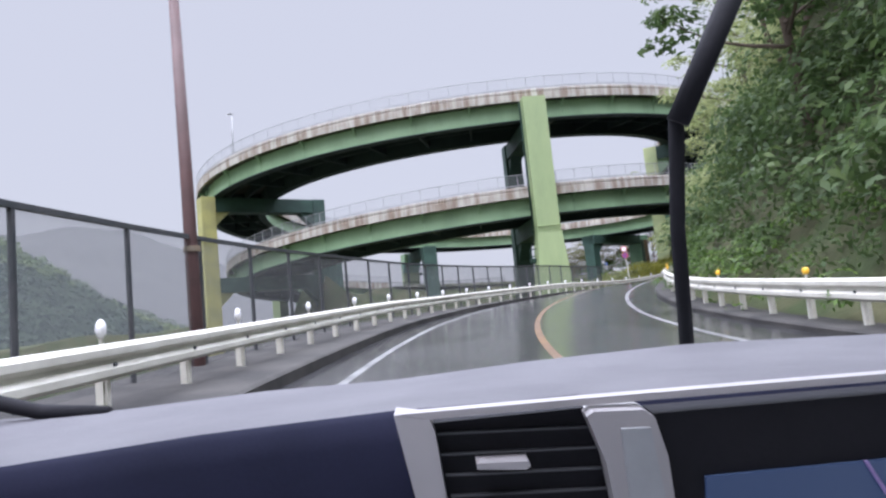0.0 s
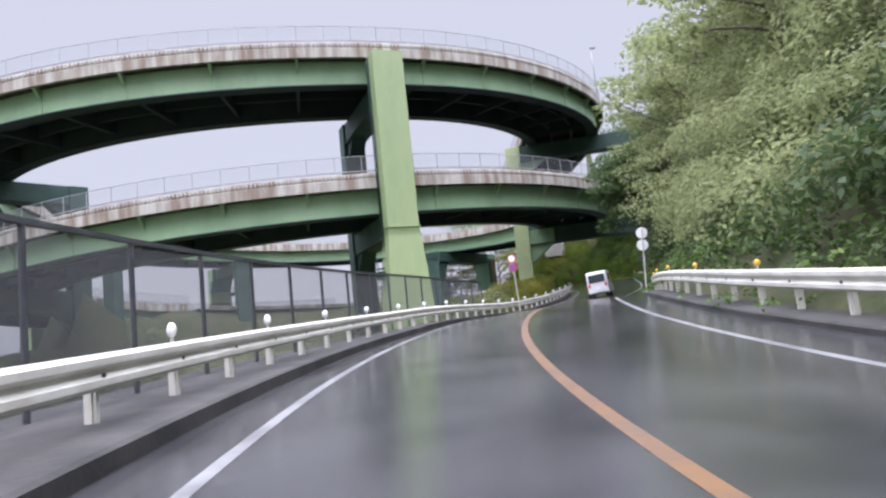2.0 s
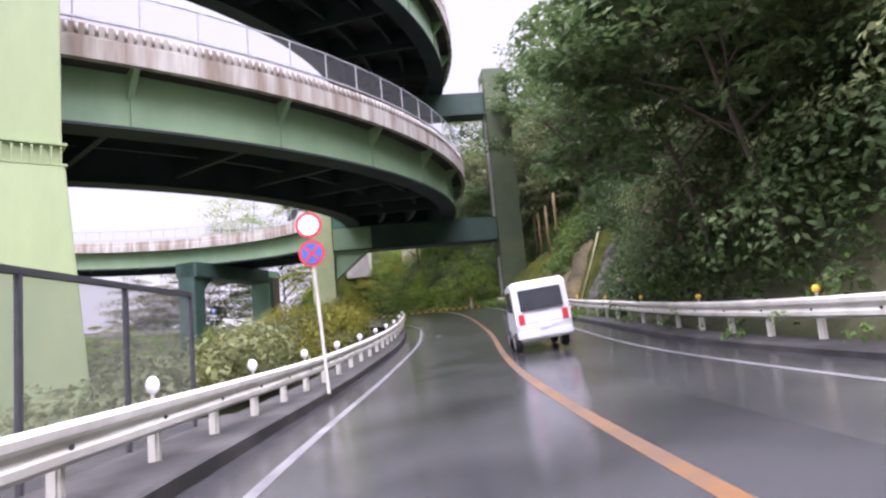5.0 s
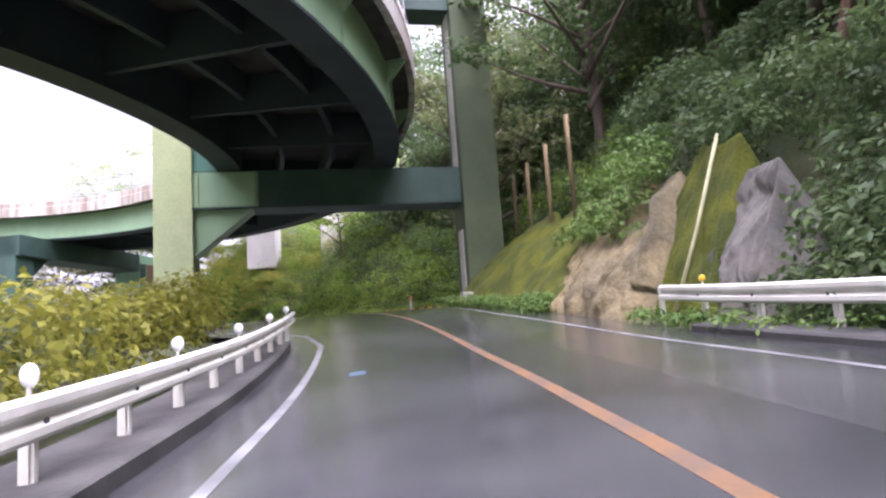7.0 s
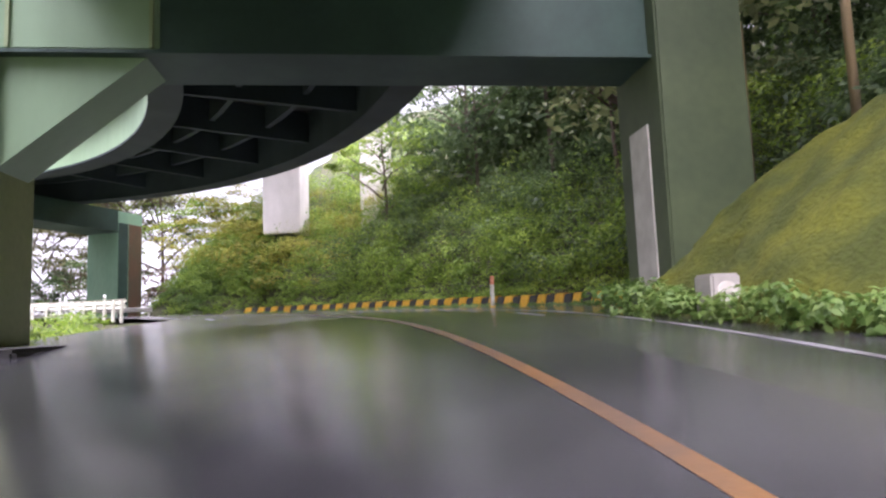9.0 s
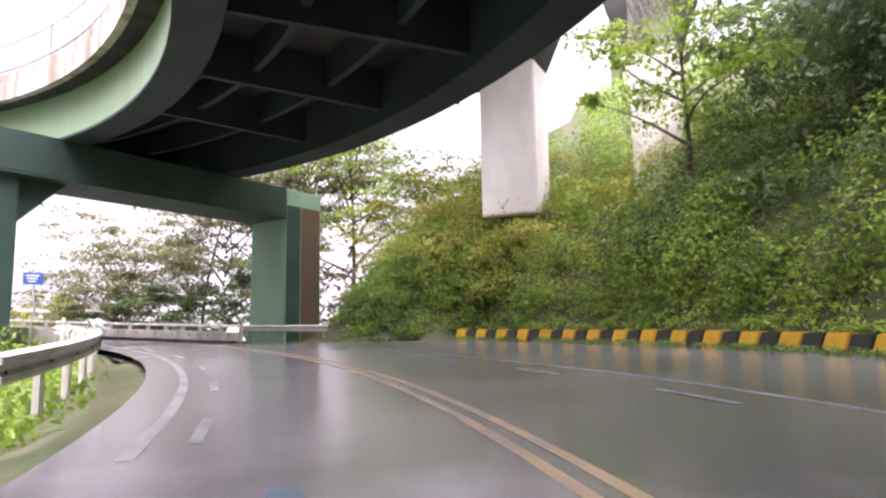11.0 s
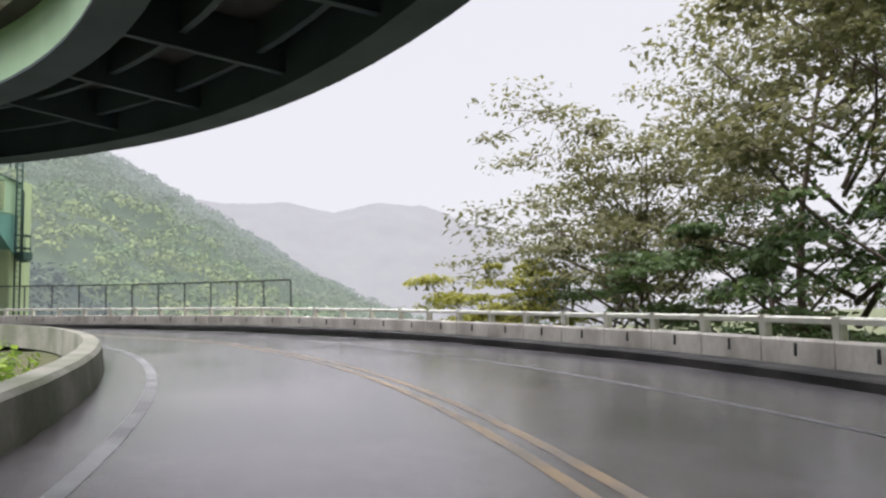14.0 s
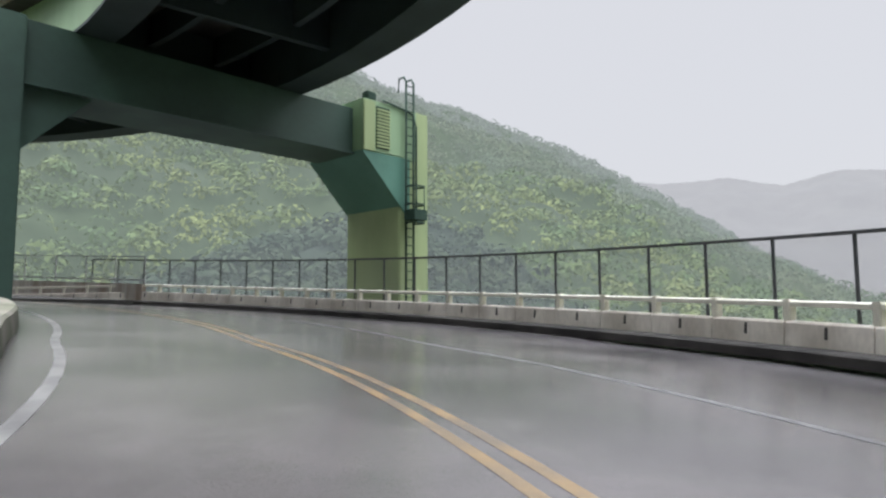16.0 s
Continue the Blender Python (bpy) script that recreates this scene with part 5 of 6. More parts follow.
for x, y, h, sp, mat in ((60, 97, 21, 6.5, LEAF_DEEP), (55.5, 104, 20, 6, LEAF_OLIVE), (66, 103, 22, 7, LEAF_DEEP), (72, 112, 22, 7, LEAF_OLIVE), (64, 91, 20, 6.5, LEAF_OLIVE), (57, 88, 19, 6, LEAF_DEEP), (70, 95, 22, 7, LEAF_DEEP), (52, 92, 18, 5.5, LEAF_DEEP)):
    tree(x, y, h, sp, 5200, mat, "tall hillside tree above the bridge pier", size=0.42, airy=0.6, limbs=14, twig=6)
tree(46.0, 78.5, 12, 3.4, 2400, LEAF_DEEP, "red-barked tree leaning on the bank", bark=BARK_RED, crown_low=0.6, lean=(0.06, -0.1))
tree(50.5, 160.5, 23, 6.2, 9000, LEAF_VINE, "spreading broadleaf tree with dark forking trunk beyond the pier", crown_low=0.42, size=0.3, z=3.0, limbs=14, twig=7, thick=0.6)
tree(48.0, 169.5, 30, 8.5, 9000, LEAF_SPRAY, "tall broad-crowned tree standing behind the bridge", crown_low=0.72, size=0.36, z=-1.0, limbs=16, twig=6, thick=0.6)
tree(57.5, 158.5, 14, 5.5, 7000, LEAF_YELLOW, "pale yellow-green broadleaf tree on the slope", size=0.3, z=5.0, limbs=12, twig=6)
tree(54.0, 156.0, 13, 4.5, 4200, LEAF_YELLOW, "yellow-green tree beside the pier", size=0.26, z=4.0)
tree(64.5, 161.0, 13, 5.5, 6000, LEAF_YELLOW, "light green tree behind the concrete pier", size=0.3, z=6.0, limbs=12, twig=6)
tree(41.2, 171.5, 25, 7.2, 24000, LEAF_TREE, "layered airy tree rising above the bridge barrier", crown_low=0.38, limbs=20, twig=8, size=0.30, airy=0.8, z=-2.0, thick=0.6)
rng = np.random.default_rng(21)
tree(32.9, 174.8, 18.2, 6.6, 19000, LEAF_TREE, "layered airy tree with long side branches", crown_low=0.5, limbs=26, twig=7, size=0.28, airy=0.75, z=-2.0, thick=0.6)
tree(31.5, 177.0, 13.0, 5.5, 9000, LEAF_DEEP, "low dark tree below the bridge barrier", crown_low=0.45, size=0.3, z=-2.0)
tree(46.5, 165.5, 23, 6.5, 14000, LEAF_TREE, "olive leaved tree behind the short guardrail", crown_low=0.36, size=0.34, z=0.0, limbs=14, twig=6, thick=0.6)
tree(38.5, 170.0, 13.5, 5.0, 9000, LEAF_DEEP, "low dark tree behind the layered ones", crown_low=0.4, size=0.32, z=-2.0)
tree(43.5, 161.5, 12, 4.5, 4200, LEAF_DEEP, "low dark tree beside the pier's foot", crown_low=0.3, size=0.26, z=1.0)
tree(26.3, 172.3, 12.9, 3.7, 11000, LEAF_YELLOW, "small yellow-green tree below the bridge", size=0.24, z=-2.0, crown_low=0.55, thick=0.6)
tree(66, 128, 17, 5.8, 8000, LEAF_DEEP, "dark green tree above the vine slope", size=0.3, limbs=14, thick=0.5)
tree(67, 121, 21, 7.0, 9000, LEAF_DEEP, "tall dark tree high above the vine slope", size=0.36, limbs=15, thick=0.5)
tree(73, 126, 22, 7.0, 9000, LEAF_DEEP, "tall dark tree on the upper slope", size=0.36, limbs=15, thick=0.5)
tree(63, 112, 16, 5.5, 7000, LEAF_DEEP, "dark green tree standing among vines", size=0.3, limbs=13, thick=0.5)
tree(62.5, 136, 11, 4.4, 4600, LEAF_VINE, "green tree on the slope before a concrete pier", size=0.28)
tree(70, 118, 16, 6, 6000, LEAF_DEEP, "deep green tree above the slope", size=0.32, limbs=12)
tree(63.5, 108, 15, 5.5, 6000, LEAF_DEEP, "deep green tree overgrown with vines", size=0.32, limbs=12)
tree(69, 133, 16, 5.5, 6000, LEAF_DEEP, "tall green tree high on the slope", size=0.3, limbs=12)

# ---- rock face, mossy wall and slanting pole past the guardrail's end ----
def crag(name, s0, s1, u0, h, mat, label, seed, lean=0.35, nu=76, nv=48, rough=0.7, end=1.0, grain=1.0):
    """A rough rock face along the road, leaning back, closed behind; end: how high it still is at its far end."""
    v, f = [], []
    for j in range(nv + 1):
        for i in range(nu + 1):
            s, k = s0 + (s1 - s0) * i / nu, j / nv
            st = road_at(s)
            q = Vector((s * 0.9 * grain + seed, k * h * 0.38 * grain, seed))
            d = (noise.fractal(q, 0.8, 2.1, 7) + 0.5 * abs(noise.noise(q * 2.7))) * rough
            edge = min(1, 5 * i / nu + 0.2, 5 * (nu - i) / nu + 0.2)
            top = h * (0.4 + 0.6 * edge) * (1 + (end - 1) * i / nu) * (1 + 0.2 * noise.noise(Vector((s * 0.7, seed, 0))))
            v.append(st(u0 + lean * k ** 1.2 * top - d * min(1, 3 * k + 0.3), -0.3 + k * top))
    for j in range(nv):
        for i in range(nu):
            a = j * (nu + 1) + i
            f.append((a, a + 1, a + nu + 2, a + nu + 1))
    n0 = len(v)
    for i in range(nu + 1):
        s = s0 + (s1 - s0) * i / nu
        v.append(road_at(s)(u0 + lean * h + 2.5, -0.3))
    for i in range(nu):
        f.append((nv * (nu + 1) + i, nv * (nu + 1) + i + 1, n0 + i + 1, n0 + i))
    for i in (0, nu):
        f.append(tuple([j * (nu + 1) + i for j in range(nv + 1)] + [n0 + i]))
    return tagged(mesh_ob(name, v, f, mat, smooth=True), label, "rock")


crag("rock_face", 94.9, 100.6, 6.3, 4.9, ROCK, "pale weathered tan rock face beside the road", 3.0, lean=0.68, rough=0.5, end=0.78)
crag("dark_rock_face", 91.3, 92.9, 7.7, 4.1, ROCK_DARK, "dark wet rock face under trees", 9.0, lean=0.45, rough=0.5)
crag("mossy_buttress", 92.5, 95.6, 7.6, 5.0, MOSS, "moss-covered leaning slab of rock", 5.0, lean=0.42, rough=0.2, grain=0.8)
crag("mossy_bank", 98.2, 111.5, 6.2, 4.6, MOSS, "smooth mossy yellow-green bank at the foot of the hillside", 12.0, lean=0.95, rough=0.4, grain=0.6)
LICHEN = material("lichen_stained_steel", (0.42, 0.4, 0.22), (0.33, 0.31, 0.18), rough=0.6, scale=2, bump=0.05)
tp = thing("slanting_pole", "pale yellowish lichen-stained pole leaning against the mossy slab", "pole")
tube("shaft", [(40.0, 81.15, 3.3), (40.85, 80.55, 5.9), (41.7, 80.1, 8.5)], 0.055, LICHEN, tp)


def hang(name, label, mat, places, r_lo, r_hi, per_m2, size):
    """Creepers on a face: clumps at places given as (s, lateral, height over the road)."""
    rad = [rng.uniform(r_lo, r_hi) for _ in places]
    pts = [np.array(road_at(s)(u, v)) for s, u, v in places]
    return tagged(quads_ob(name, clump_mass(pts, rad, per_m2, size), mat), label, "creepers", kind="stuff")


hang("wall_creepers", "green creepers hanging between rock and mossy bank", GRASS, [(rng.uniform(96.0, 101.0), 6.9 + 0.75 * k + rng.uniform(-0.2, 0.3), 1.3 + k * 1.25 + rng.uniform(-0.3, 0.3)) for k in rng.uniform(0.9, 3.4, 85)], 0.35, 0.75, 26, 0.19)
hang("bank_bushes", "dark shrubs on the bank behind the guardrail", LEAF_DEEP, [(rng.uniform(78, 90.5), 8.0 + 0.55 * k + rng.uniform(-0.3, 0.8), 0.4 + k + rng.uniform(-0.3, 0.3)) for k in rng.uniform(0, 5, 110)], 0.5, 1.1, 18, 0.22)
greenery("bank_shrubs", "deep green shrubs on the bank behind the guardrail", LEAF_DEEP, spots_along(170, 76, 90.5, 1.0, 7), 0.5, 1.1, 18, 0.22, lift=0.5)
greenery("slab_foot_shrubs", "low deep green shrubs at the foot of the rocks", LEAF_DEEP, spots_along(70, 83, 91, 0.8, 3.0), 0.3, 0.6, 24, 0.17, lift=0.5)
hang("rock_top_bushes", "dark bushes on top of the rock", LEAF_DEEP, [(rng.uniform(86, 100), rng.uniform(9.6, 12.0), rng.uniform(4.4, 6.2)) for _ in range(60)], 0.5, 1.1, 18, 0.22)
hang("bank_foot_weeds", "lush green weeds at the foot of the mossy bank", GRASS, [(rng.uniform(99.5, 112), rng.uniform(5.5, 6.9), rng.uniform(-0.05, 0.4)) for _ in range(130)], 0.25, 0.5, 60, 0.14)
hang("rock_foot_weeds", "low weeds at the guardrail's end", GRASS, [(rng.uniform(88, 94), rng.uniform(6.3, 7.2), rng.uniform(0.0, 0.25)) for _ in range(40)], 0.18, 0.4, 60, 0.13)
STAKE = material("weathered_stake_timber", (0.25, 0.175, 0.085), (0.18, 0.135, 0.08), rough=0.8, scale=2, bump=0.2, stretch=(1, 1, 0.15))
for x, y, z, h in ((54.6, 100.4, 10.4, 3.2), (51.3, 96.1, 9.6, 3.3), (49.3, 92.9, 9.2, 3.6), (47.7, 90.1, 10.3, 2.9)):
    fp = thing("fence_stake", "orange-brown weathered stake of a rockfall fence", "stake", "stakes of the rockfall fence", at=(x, y, z))
    tube("shaft", [(0, 0, -2.0), (0.01, 0, h * 0.5), (0.03, 0, h)], 0.10, STAKE, fp, n=10)
mb = road_at(109.2)(6.3, 0)
box = thing("marker_box", "small concrete box with a round pale plate beside the pier's foot", "roadside box", at=tuple(mb))
box.rotation_euler = (0, 0, road_turn(109.2))
part("case", box_bm(0.5, 0.55, 0.75, 0.04), CONCRETE, box)
part("plate", cyl_bm(0.2, 0.2, 0.02, 20), PALE_CONCRETE, box, "round pale plate", Matrix.Translation((-0.25, 0, 0.42)) @ Matrix.Rotation(radians(-90), 4, "Y"))


# ---- far wooded hills ----
def ridge(name, az, el, eye, near, far, foot, mat, label, seed, rough, rows=26, per=3):
    """A wooded hill seen across the valley: its skyline stands at the given bearings and elevations from a point on the bridge."""
    a = np.linspace(az[0], az[-1], (len(az) - 1) * per * 6 + 1)
    e = np.interp(a, az, el) if az[0] < az[-1] else np.interp(-a, [-q for q in az], el)
    v, f = [], []
    for j in range(rows + 1):
        k = j / rows
        for i, (b, c) in enumerate(zip(a, e)):
            d = near + (far - near) * k
            top = eye[2] + far * math.tan(radians(c))
            x, y = eye[0] + d * math.cos(radians(b)), eye[1] + d * math.sin(radians(b))
            z = foot + (top - foot) * k ** 0.85
            bumps = noise.fractal(Vector((x, y, z)) * (8.0 / far) + Vector((seed, 0, 0)), 0.7, 2.0, 6) * rough * (0.4 + 0.6 * math.sin(math.pi * min(1, k * 1.02)))
            crown = noise.noise(Vector((x, y, z)) * 0.16) * rough * 0.16
            v.append((x, y, z + bumps + crown))
    n = len(a)
    for j in range(rows):
        for i in range(n - 1):
            q = j * n + i
            f.append((q, q + 1, q + n + 1, q + n))
    return tagged(mesh_ob(name, v, f, mat, smooth=True), label, "hill", kind="structure")


def canopy(name, src, count, size, mat, label, seed, per=16, near=0.0, far=1e9):
    """Tree crowns crowding a hillside, each a loose dome of leaf sprays, as one mass."""
    r2 = np.random.default_rng(seed)
    polys, co = [tuple(p.vertices) for p in src.data.polygons], [v.co.copy() for v in src.data.vertices]
    polys = [q for q in polys if near <= math.hypot(co[q[0]].x - SPOT[0], co[q[0]].y - SPOT[1]) < far]
    out = []
    for k in range(count):
        q0, q1, q2, q3 = (co[i] for i in polys[r2.integers(0, len(polys))])
        u, w = r2.random(2)
        c = q0.lerp(q1, u).lerp(q3.lerp(q2, u), w)
        s = size * r2.uniform(0.55, 1.5) * (0.4 + (Vector((SPOT[0], SPOT[1], 0)) - c).length / 700)
        d, g = ball_points(per, 0.2, -0.1)
        q = np.array([c.x, c.y, c.z + s * 0.15]) + d * g * np.array([s, s, s * 0.9])
        out.append(leaf_quads(q, d + np.array([0, 0, 0.25]), s * (0.62 if per < 20 else 0.42), 0.5))
    return tagged(quads_ob(name, np.concatenate(out), mat), label, "wood", kind="stuff")


SPOT = (24, 155, 8)
hill = ridge("backdrop_hill", [108, 121, 124.6, 128.7, 134.5, 141.8, 146.6, 151.6, 156.5, 161, 168, 180, 195, 215], [-4, 0.9, 3.4, 5.6, 9.5, 13.2, 15.2, 17.1, 18.4, 20.2, 21.3, 21, 19, 16], SPOT, 170, 760, -18, HILL_NEAR, "green wooded hillside across the valley, drizzle haze painted as glow", 1.0, 16.0, rows=50, per=2)
# painted haze: the crowns' glow rises from the near band to the far one
canopy("near_canopy", hill, 3000, 5.6, haze_glow_material("haze_glow_crowns_near", (0.085, 0.1, 0.036), (0.038, 0.062, 0.028), (0.1, 0.12, 0.094), 0.03), "mottled bright and dark green tree crowns low on the hillside", 5, per=30, near=0, far=390)
canopy("middle_canopy", hill, 4200, 4.4, haze_glow_material("misty_crowns", (0.04, 0.05, 0.026), (0.02, 0.034, 0.02), (0.135, 0.157, 0.134), 0.02), "green tree crowns on the hillside, haze painted as glow", 6, per=24, near=390, far=560)
canopy("far_canopy", hill, 5200, 3.0, haze_glow_material("haze_glow_crowns_far", (0.022, 0.03, 0.018), (0.012, 0.02, 0.012), (0.185, 0.208, 0.19), 0.02), "tree crowns high on the hillside, paled by painted haze glow", 7, near=560)
ridge("backdrop_ridge", [90, 104, 110, 113.5, 117.4, 121.4, 125.1, 129.3, 134, 140, 150], [-4, 4.5, 6.8, 8.4, 10.0, 10.4, 9.5, 10.4, 10.3, 11, 11], SPOT, 1500, 2600, -18, HILL_FAR, "far ridge with mist painted as an even glow", 4.0, 18.0)
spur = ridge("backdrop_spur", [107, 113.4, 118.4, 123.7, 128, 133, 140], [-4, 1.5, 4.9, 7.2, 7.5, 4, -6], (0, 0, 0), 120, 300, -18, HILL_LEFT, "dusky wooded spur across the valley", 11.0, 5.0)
haze_glow_crowns_spur = haze_glow_material("haze_glow_crowns_spur", (0.03, 0.04, 0.022), (0.014, 0.024, 0.014), (0.09, 0.105, 0.1), 0.03)
canopy("spur_canopy", spur, 2200, 4.6, haze_glow_crowns_spur, "mottled green tree crowns on a wooded spur", 8)

# ---- white van, standing in the oncoming lane ----
def profile_bm(outline, x0, x1, bevel=0.03):
    """An outline of (y, z) pairs drawn out from x0 to x1, with softened edges."""
    bm = bmesh.new()
    a = [bm.verts.new((x0, y, z)) for y, z in outline]
    b = [bm.verts.new((x1, y, z)) for y, z in outline]
    bm.faces.new(a[::-1])
    bm.faces.new(b)
    n = len(a)
    for i in range(n):
        bm.faces.new([a[i], a[(i + 1) % n], b[(i + 1) % n], b[i]])
    bmesh.ops.recalc_face_normals(bm, faces=bm.faces[:])
    if bevel:
        bmesh.ops.bevel(bm, geom=bm.edges[:], offset=bevel, segments=2, affect="EDGES")
    return bm


VAN_WHITE = material("van_white", (0.72, 0.73, 0.75), (0.66, 0.67, 0.69), rough=0.25, scale=1, bump=0.0, detail=0.03)
GLASS_DARK = material("tinted_glass", (0.02, 0.024, 0.028), (0.03, 0.034, 0.04), rough=0.06, scale=1, bump=0.0)
RUBBER = material("tyre_rubber", (0.02, 0.02, 0.02), (0.03, 0.03, 0.03), rough=0.8, scale=6, bump=0.2)
ALLOY = material("wheel_metal", (0.5, 0.5, 0.52), (0.4, 0.4, 0.42), rough=0.35, metal=0.8, scale=4, bump=0.0)


def wheel(parent, x, y, r=0.3, w=0.2):
    bm = cyl_bm(r, r, w, 24)
    bmesh.ops.bevel(bm, geom=[e for e in bm.edges if len(e.link_faces) == 2 and any(len(q.verts) > 4 for q in e.link_faces)], offset=0.04, segments=2, affect="EDGES")
    m = Matrix.Translation((x + w / 2, y, r)) @ Matrix.Rotation(radians(-90), 4, "Y")
    t = part("wheel", bm, RUBBER, parent, "black rubber tyre", m)
    part("rim", cyl_bm(r * 0.62, r * 0.55, w + 0.02, 18, (0, 0, -0.01)), ALLOY, t, "silver rim")


spot = road_at(75)(2.9, 0)
van = thing("white_van", "small white van with a tinted rear window, standing on the road", "van", at=tuple(spot))
van.rotation_euler = (radians(2), -math.atan(bank(75)), road_turn(75) - radians(90))
part("body", profile_bm([(-1.75, 0.32), (-1.82, 0.75), (-1.70, 1.80), (-1.50, 1.92), (0.75, 1.90), (1.35, 1.15), (1.72, 0.95), (1.76, 0.32)], -0.74, 0.74, 0.06), VAN_WHITE, van, "white painted body")
part("rear_window", profile_bm([(-1.825, 1.12), (-1.835, 1.12), (-1.745, 1.68), (-1.735, 1.68)], -0.58, 0.58, 0), GLASS_DARK, van, "tinted rear window")
part("windscreen", profile_bm([(0.80, 1.84), (0.82, 1.86), (1.36, 1.19), (1.34, 1.17)], -0.62, 0.62, 0), GLASS_DARK, van)
for x in (-0.752, 0.744):
    part("side_window", profile_bm([(-1.45, 1.12), (-1.40, 1.68), (-0.2, 1.70), (-0.2, 1.12)], x, x + 0.008, 0), GLASS_DARK, van)
    part("side_window", profile_bm([(-0.1, 1.12), (-0.1, 1.70), (0.62, 1.70), (1.0, 1.18)], x, x + 0.008, 0), GLASS_DARK, van)
for x in (-0.68, 0.5):
    part("tail_light", box_bm(0.16, 0.04, 0.28, 0.015, (x + 0.09, -1.815, 0.76)), RED, van, "red tail light")
    part("headlight", box_bm(0.2, 0.08, 0.14, 0.02, (x + 0.09, 1.70, 0.72)), SIGN_WHITE, van)
part("bumper", box_bm(1.46, 0.12, 0.2, 0.04, (0, -1.82, 0.36)), VAN_WHITE, van)
part("number_plate", box_bm(0.33, 0.012, 0.165, 0.004, (0, -1.895, 0.62)), SIGN_WHITE, van, "plain white plate")
for x, y in ((-0.74, -1.15), (0.54, -1.15), (-0.74, 1.1), (0.54, 1.1)):
    wheel(van, x, y, 0.28)

# ---- the car in which the ride begins: its dashboard, trim, wiper and shell ----
CAR = look(PATH[0][1], PATH[0][2], PATH[0][3])
DASH_TOP = material("grey_dash_pad", (0.088, 0.087, 0.096), (0.072, 0.071, 0.08), rough=0.6, scale=6, bump=0.12, detail=0.06, fine=40)
DASH_FACE = material("dark_blue_dash", (0.009, 0.010, 0.024), (0.007, 0.008, 0.019), rough=0.75, scale=6, bump=0.03, fine=40, spec=0.12)
SILVER = material("satin_silver_trim", (0.42, 0.40, 0.40), (0.36, 0.345, 0.35), rough=0.32, metal=0.3, scale=3, bump=0.01, detail=0.03)
VENT_BLACK = material("black_plastic", (0.006, 0.006, 0.009), (0.009, 0.009, 0.012), rough=0.7, scale=4, bump=0.05, spec=0.25)
SCREEN = bpy.data.materials.new("navigation_screen")
SCREEN.use_nodes = True
SCREEN.node_tree.nodes["Principled BSDF"].inputs["Base Color"].default_value = (0.03, 0.04, 0.06, 1)
SCREEN.node_tree.nodes["Principled BSDF"].inputs["Roughness"].default_value = 0.15
SCREEN.node_tree.nodes["Principled BSDF"].inputs["Emission Color"].default_value = (0.012, 0.022, 0.05, 1)
SCREEN.node_tree.nodes["Principled BSDF"].inputs["Emission Strength"].default_value = 1.0
ROUTE = material("route_line", (0.30, 0.22, 0.45), (0.28, 0.2, 0.42), rough=0.3, scale=4, bump=0.0)

car = thing("car", "car interior with a grey padded dashboard, on the wet road", "car")
car.matrix_world = CAR


def at_car(x, y, d):
    return Vector((x * d, y * d, -d))


def curve_of(pairs):
    xs, ys = zip(*pairs)
    return lambda x: float(np.interp(x, xs, ys))


# heights of the pad's far edge and of its brow, by sideways slope
far_edge = curve_of([(-1.0, -0.30), (-0.664, -0.256), (-0.495, -0.243), (-0.258, -0.212), (-0.071, -0.196), (0.124, -0.169), (0.378, -0.141), (0.664, -0.127), (1.0, -0.12)])
brow = curve_of([(-1.0, -0.37), (-0.664, -0.327), (-0.368, -0.279), (-0.071, -0.242), (0.217, -0.219), (0.664, -0.182), (1.0, -0.165)])
xs = np.linspace(-0.95, 0.95, 40)
rows = []
for k, d in ((0.0, 1.02), (0.25, 0.93), (0.5, 0.83), (0.75, 0.73), (0.92, 0.66), (1.0, 0.62)):
    rows.append([at_car(x, far_edge(x) + (brow(x) - far_edge(x)) * k ** 1.15, d) for x in xs])
pad_v = [p for r in rows for p in r]
nn = len(xs)
pad_f = [(j * nn + i, (j + 1) * nn + i, (j + 1) * nn + i + 1, j * nn + i + 1) for j in range(len(rows) - 1) for i in range(nn - 1)]
dash = mesh_ob("dashboard", pad_v, pad_f, DASH_TOP, car, "soft grey-lilac dashboard pad", smooth=True)
face_rows = [[at_car(x, brow(x) - drop, d) for x in xs] for drop, d in ((0.0, 0.62), (0.012, 0.607), (0.05, 0.598), (0.15, 0.58), (0.30, 0.56), (0.55, 0.55))]
mesh_ob("front_face", [p for r in face_rows for p in r], [(j * nn + i, (j + 1) * nn + i, (j + 1) * nn + i + 1, j * nn + i + 1) for j in range(5) for i in range(nn - 1)], DASH_FACE, dash, "dark blue-black lower dashboard", smooth=True)


def plate(name, pts, d, depth, mat, parent, label=""):
    """A flat piece of trim with a thickness, by its outline."""
    n = len(pts)
    v = [at_car(x, y, d) for x, y in pts] + [at_car(x, y, d) + Vector((0, 0, -depth)) for x, y in pts]
    f = [tuple(reversed(range(n))), tuple(range(n, 2 * n))] + [(i, (i + 1) % n, n + (i + 1) % n, n + i) for i in range(n)]
    return mesh_ob(name, v, f, mat, parent, label)


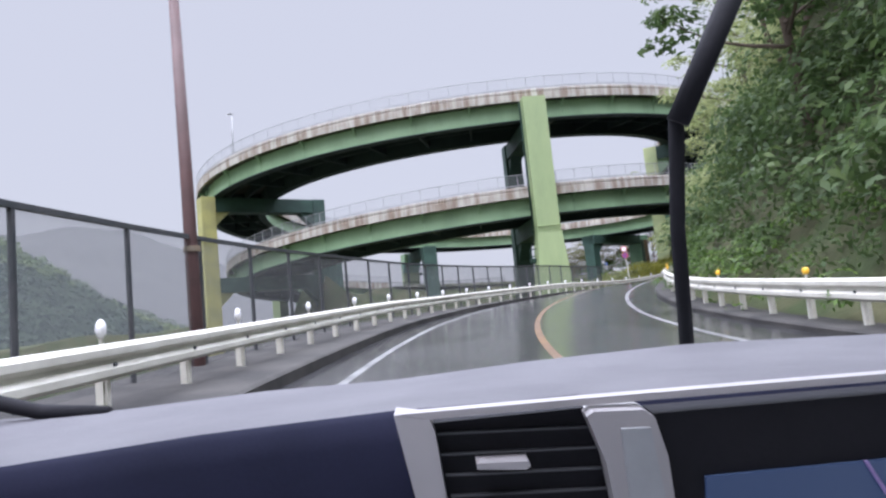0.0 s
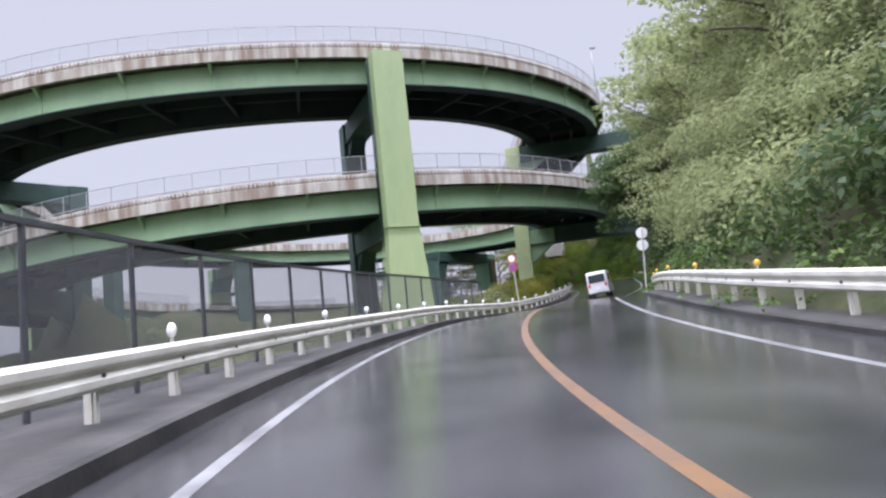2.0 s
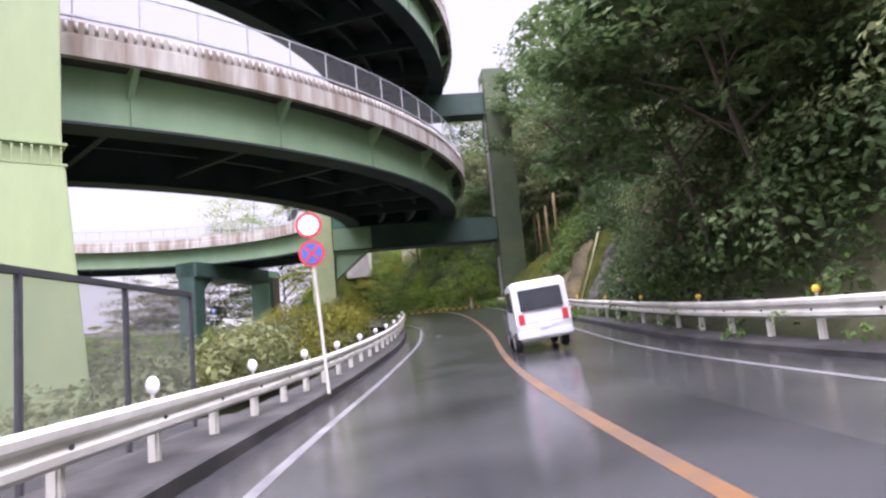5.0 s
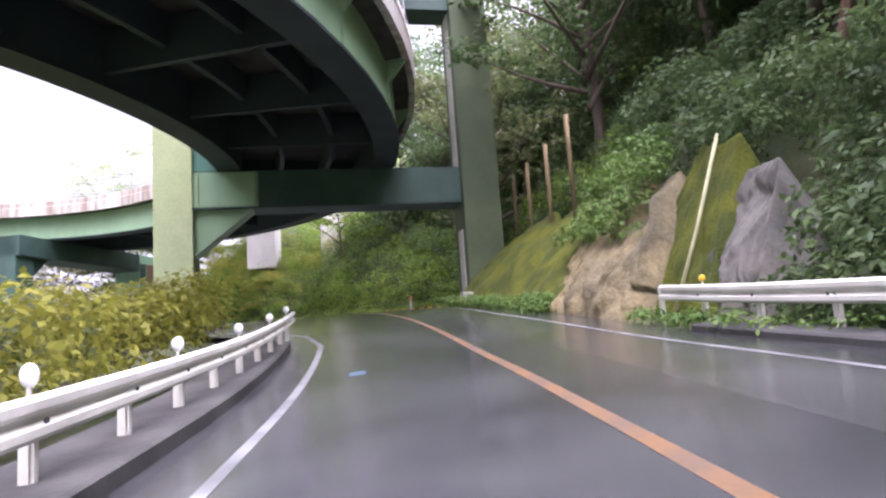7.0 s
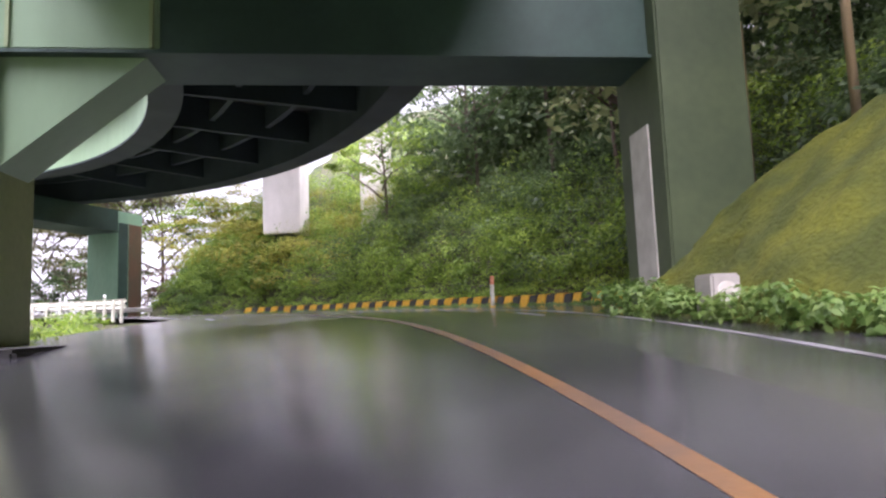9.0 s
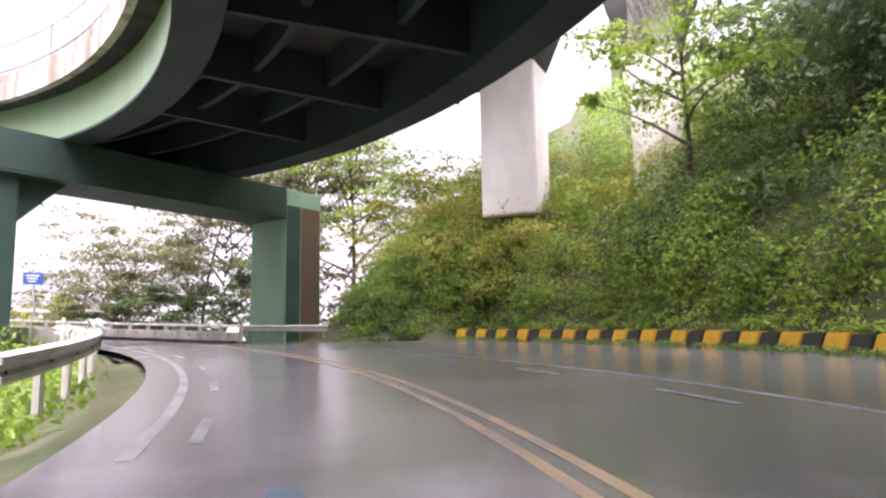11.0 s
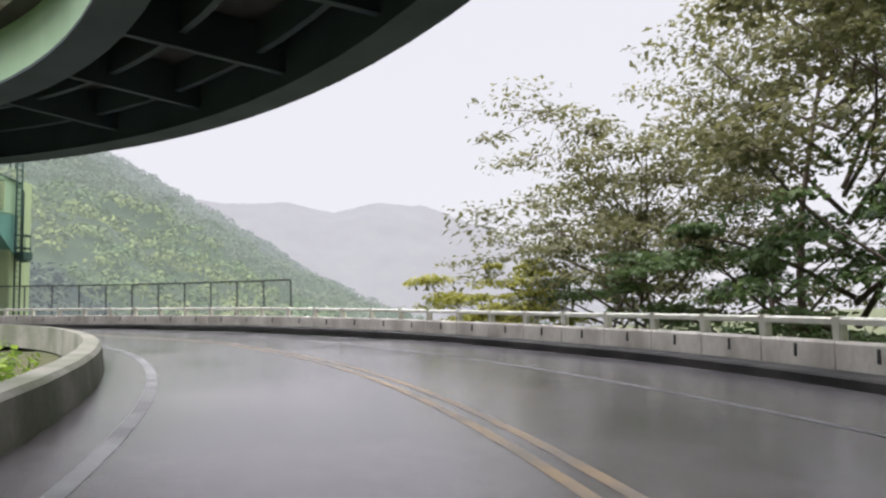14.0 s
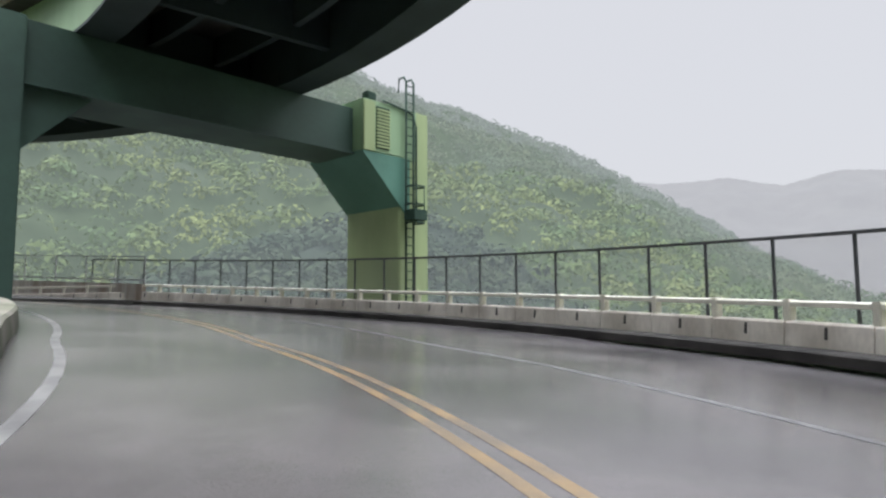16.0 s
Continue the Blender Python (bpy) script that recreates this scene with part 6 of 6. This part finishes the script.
D = 0.55
plate("trim_strip", [(-0.07, -0.249), (0.21, -0.224), (0.50, -0.200), (0.80, -0.176), (0.80, -0.187), (0.50, -0.211), (0.21, -0.235), (-0.02, -0.256)], D, 0.012, SILVER, dash, "satin silver strip")
plate("vent_frame", [(-0.074, -0.250), (-0.020, -0.256), (-0.012, -0.275), (0.010, -0.40), (-0.034, -0.40)], D, 0.03, SILVER, dash, "satin silver vent surround")
plate("vent_shell", [(-0.022, -0.262), (0.22, -0.237), (0.27, -0.40), (0.0, -0.40)], D + 0.012, 0.05, VENT_BLACK, dash, "black vent housing")
for k in range(4):
    y = -0.277 - 0.031 * k
    plate("vent_slat", [(-0.012 + 0.008 * k, y), (0.232 + 0.006 * k, y + 0.012), (0.232 + 0.006 * k, y + 0.009), (-0.012 + 0.008 * k, y - 0.003)], D + 0.008, 0.02, DARK_STEEL, dash, "thin grey slat")
plate("vent_knob", [(0.050, -0.322), (0.128, -0.318), (0.132, -0.326), (0.125, -0.331), (0.052, -0.331)], D - 0.01, 0.02, SILVER, dash, "bright metal knob")
plate("side_pillar", [(0.216, -0.252), (0.226, -0.244), (0.30, -0.241), (0.318, -0.252), (0.338, -0.31), (0.352, -0.40), (0.262, -0.40), (0.245, -0.32)], D - 0.012, 0.04, SILVER, dash, "silver trim pillar")
plate("pillar_inlay", [(0.268, -0.27), (0.312, -0.268), (0.34, -0.40), (0.285, -0.40)], D - 0.016, 0.01, GREY_STEEL, dash, "knurled grey inlay")
plate("screen_bezel", [(0.315, -0.247), (0.80, -0.205), (0.80, -0.40), (0.355, -0.40)], D + 0.004, 0.03, VENT_BLACK, dash, "gloss black bezel")
sc = plate("screen", [(0.395, -0.342), (0.80, -0.303), (0.80, -0.45), (0.40, -0.45)], D, 0.01, SCREEN, dash, "dim blue navigation screen")
plate("route_line", [(0.632, -0.318), (0.638, -0.318), (0.672, -0.37), (0.666, -0.37)], D - 0.004, 0.002, ROUTE, sc, "violet route line")
arm = tube("wiper", [at_car(0.366, -0.142, 1.06), at_car(0.352, 0.03, 1.02), at_car(0.350, 0.19, 0.97), at_car(0.372, 0.25, 0.96)], 0.012, VENT_BLACK, car, "black wiper arm", n=8)
tube("blade", [at_car(0.352, 0.19, 0.955), at_car(0.395, 0.29, 0.94), at_car(0.45, 0.42, 0.92)], 0.017, VENT_BLACK, arm, "black rubber blade", n=8)
tube("gasket", [at_car(-0.75, -0.205, 0.98), at_car(-0.664, -0.232, 0.99), at_car(-0.60, -0.245, 1.0), at_car(-0.50, -0.247, 1.01)], 0.012, VENT_BLACK, car, "black windscreen gasket")
# the shell round it, level on the road
CAR_PAINT = material("silver_car_paint", (0.45, 0.46, 0.48), (0.42, 0.43, 0.45), rough=0.25, metal=0.5, scale=1, bump=0.0, detail=0.02)
place = CAR.inverted() @ (Matrix.Translation(Vector(PATH[0][1]) - Vector((0, 0, EYE))) @ Matrix.Rotation(road_turn(0.5) - radians(90), 4, "Z"))
shell = part("body", profile_bm([(-2.1, 0.3), (-2.15, 0.8), (-1.5, 0.86), (1.1, 0.86), (1.25, 0.9), (2.05, 0.78), (2.15, 0.5), (2.1, 0.3)], -0.6, 1.1, 0.05), CAR_PAINT, car, "silver painted body", place)
part("roof", profile_bm([(-1.5, 1.50), (-1.4, 1.56), (-0.2, 1.60), (0.35, 1.56), (0.35, 1.53), (-1.4, 1.52)], -0.45, 0.95, 0), CAR_PAINT, car, "", place)
for x in (-0.62, 1.06):
    part("door_panel", profile_bm([(-1.3, 0.8), (-1.3, 1.02), (1.0, 1.0), (1.1, 0.84)], x, x + 0.05, 0.01), VENT_BLACK, car, "", place)
    inner_x = x + 0.12 if x < 0 else x - 0.12
    tube("pillar", [place @ Vector((x, 1.1, 0.92)), place @ Vector((inner_x, 0.35, 1.54))], 0.035, VENT_BLACK, car)
    tube("pillar", [place @ Vector((x, -1.9, 0.92)), place @ Vector((inner_x, -1.4, 1.53))], 0.05, VENT_BLACK, car)
for x, y in ((-0.6, -1.3), (0.9, -1.3), (-0.6, 1.35), (0.9, 1.35)):
    bm = cyl_bm(0.31, 0.31, 0.2, 24)
    w = part("wheel", bm, RUBBER, car, "black rubber tyre", place @ Matrix.Translation((x + 0.2, y, 0.31)) @ Matrix.Rotation(radians(-90), 4, "Y"))
    part("rim", cyl_bm(0.19, 0.17, 0.22, 18, (0, 0, -0.01)), ALLOY, w, "silver rim")
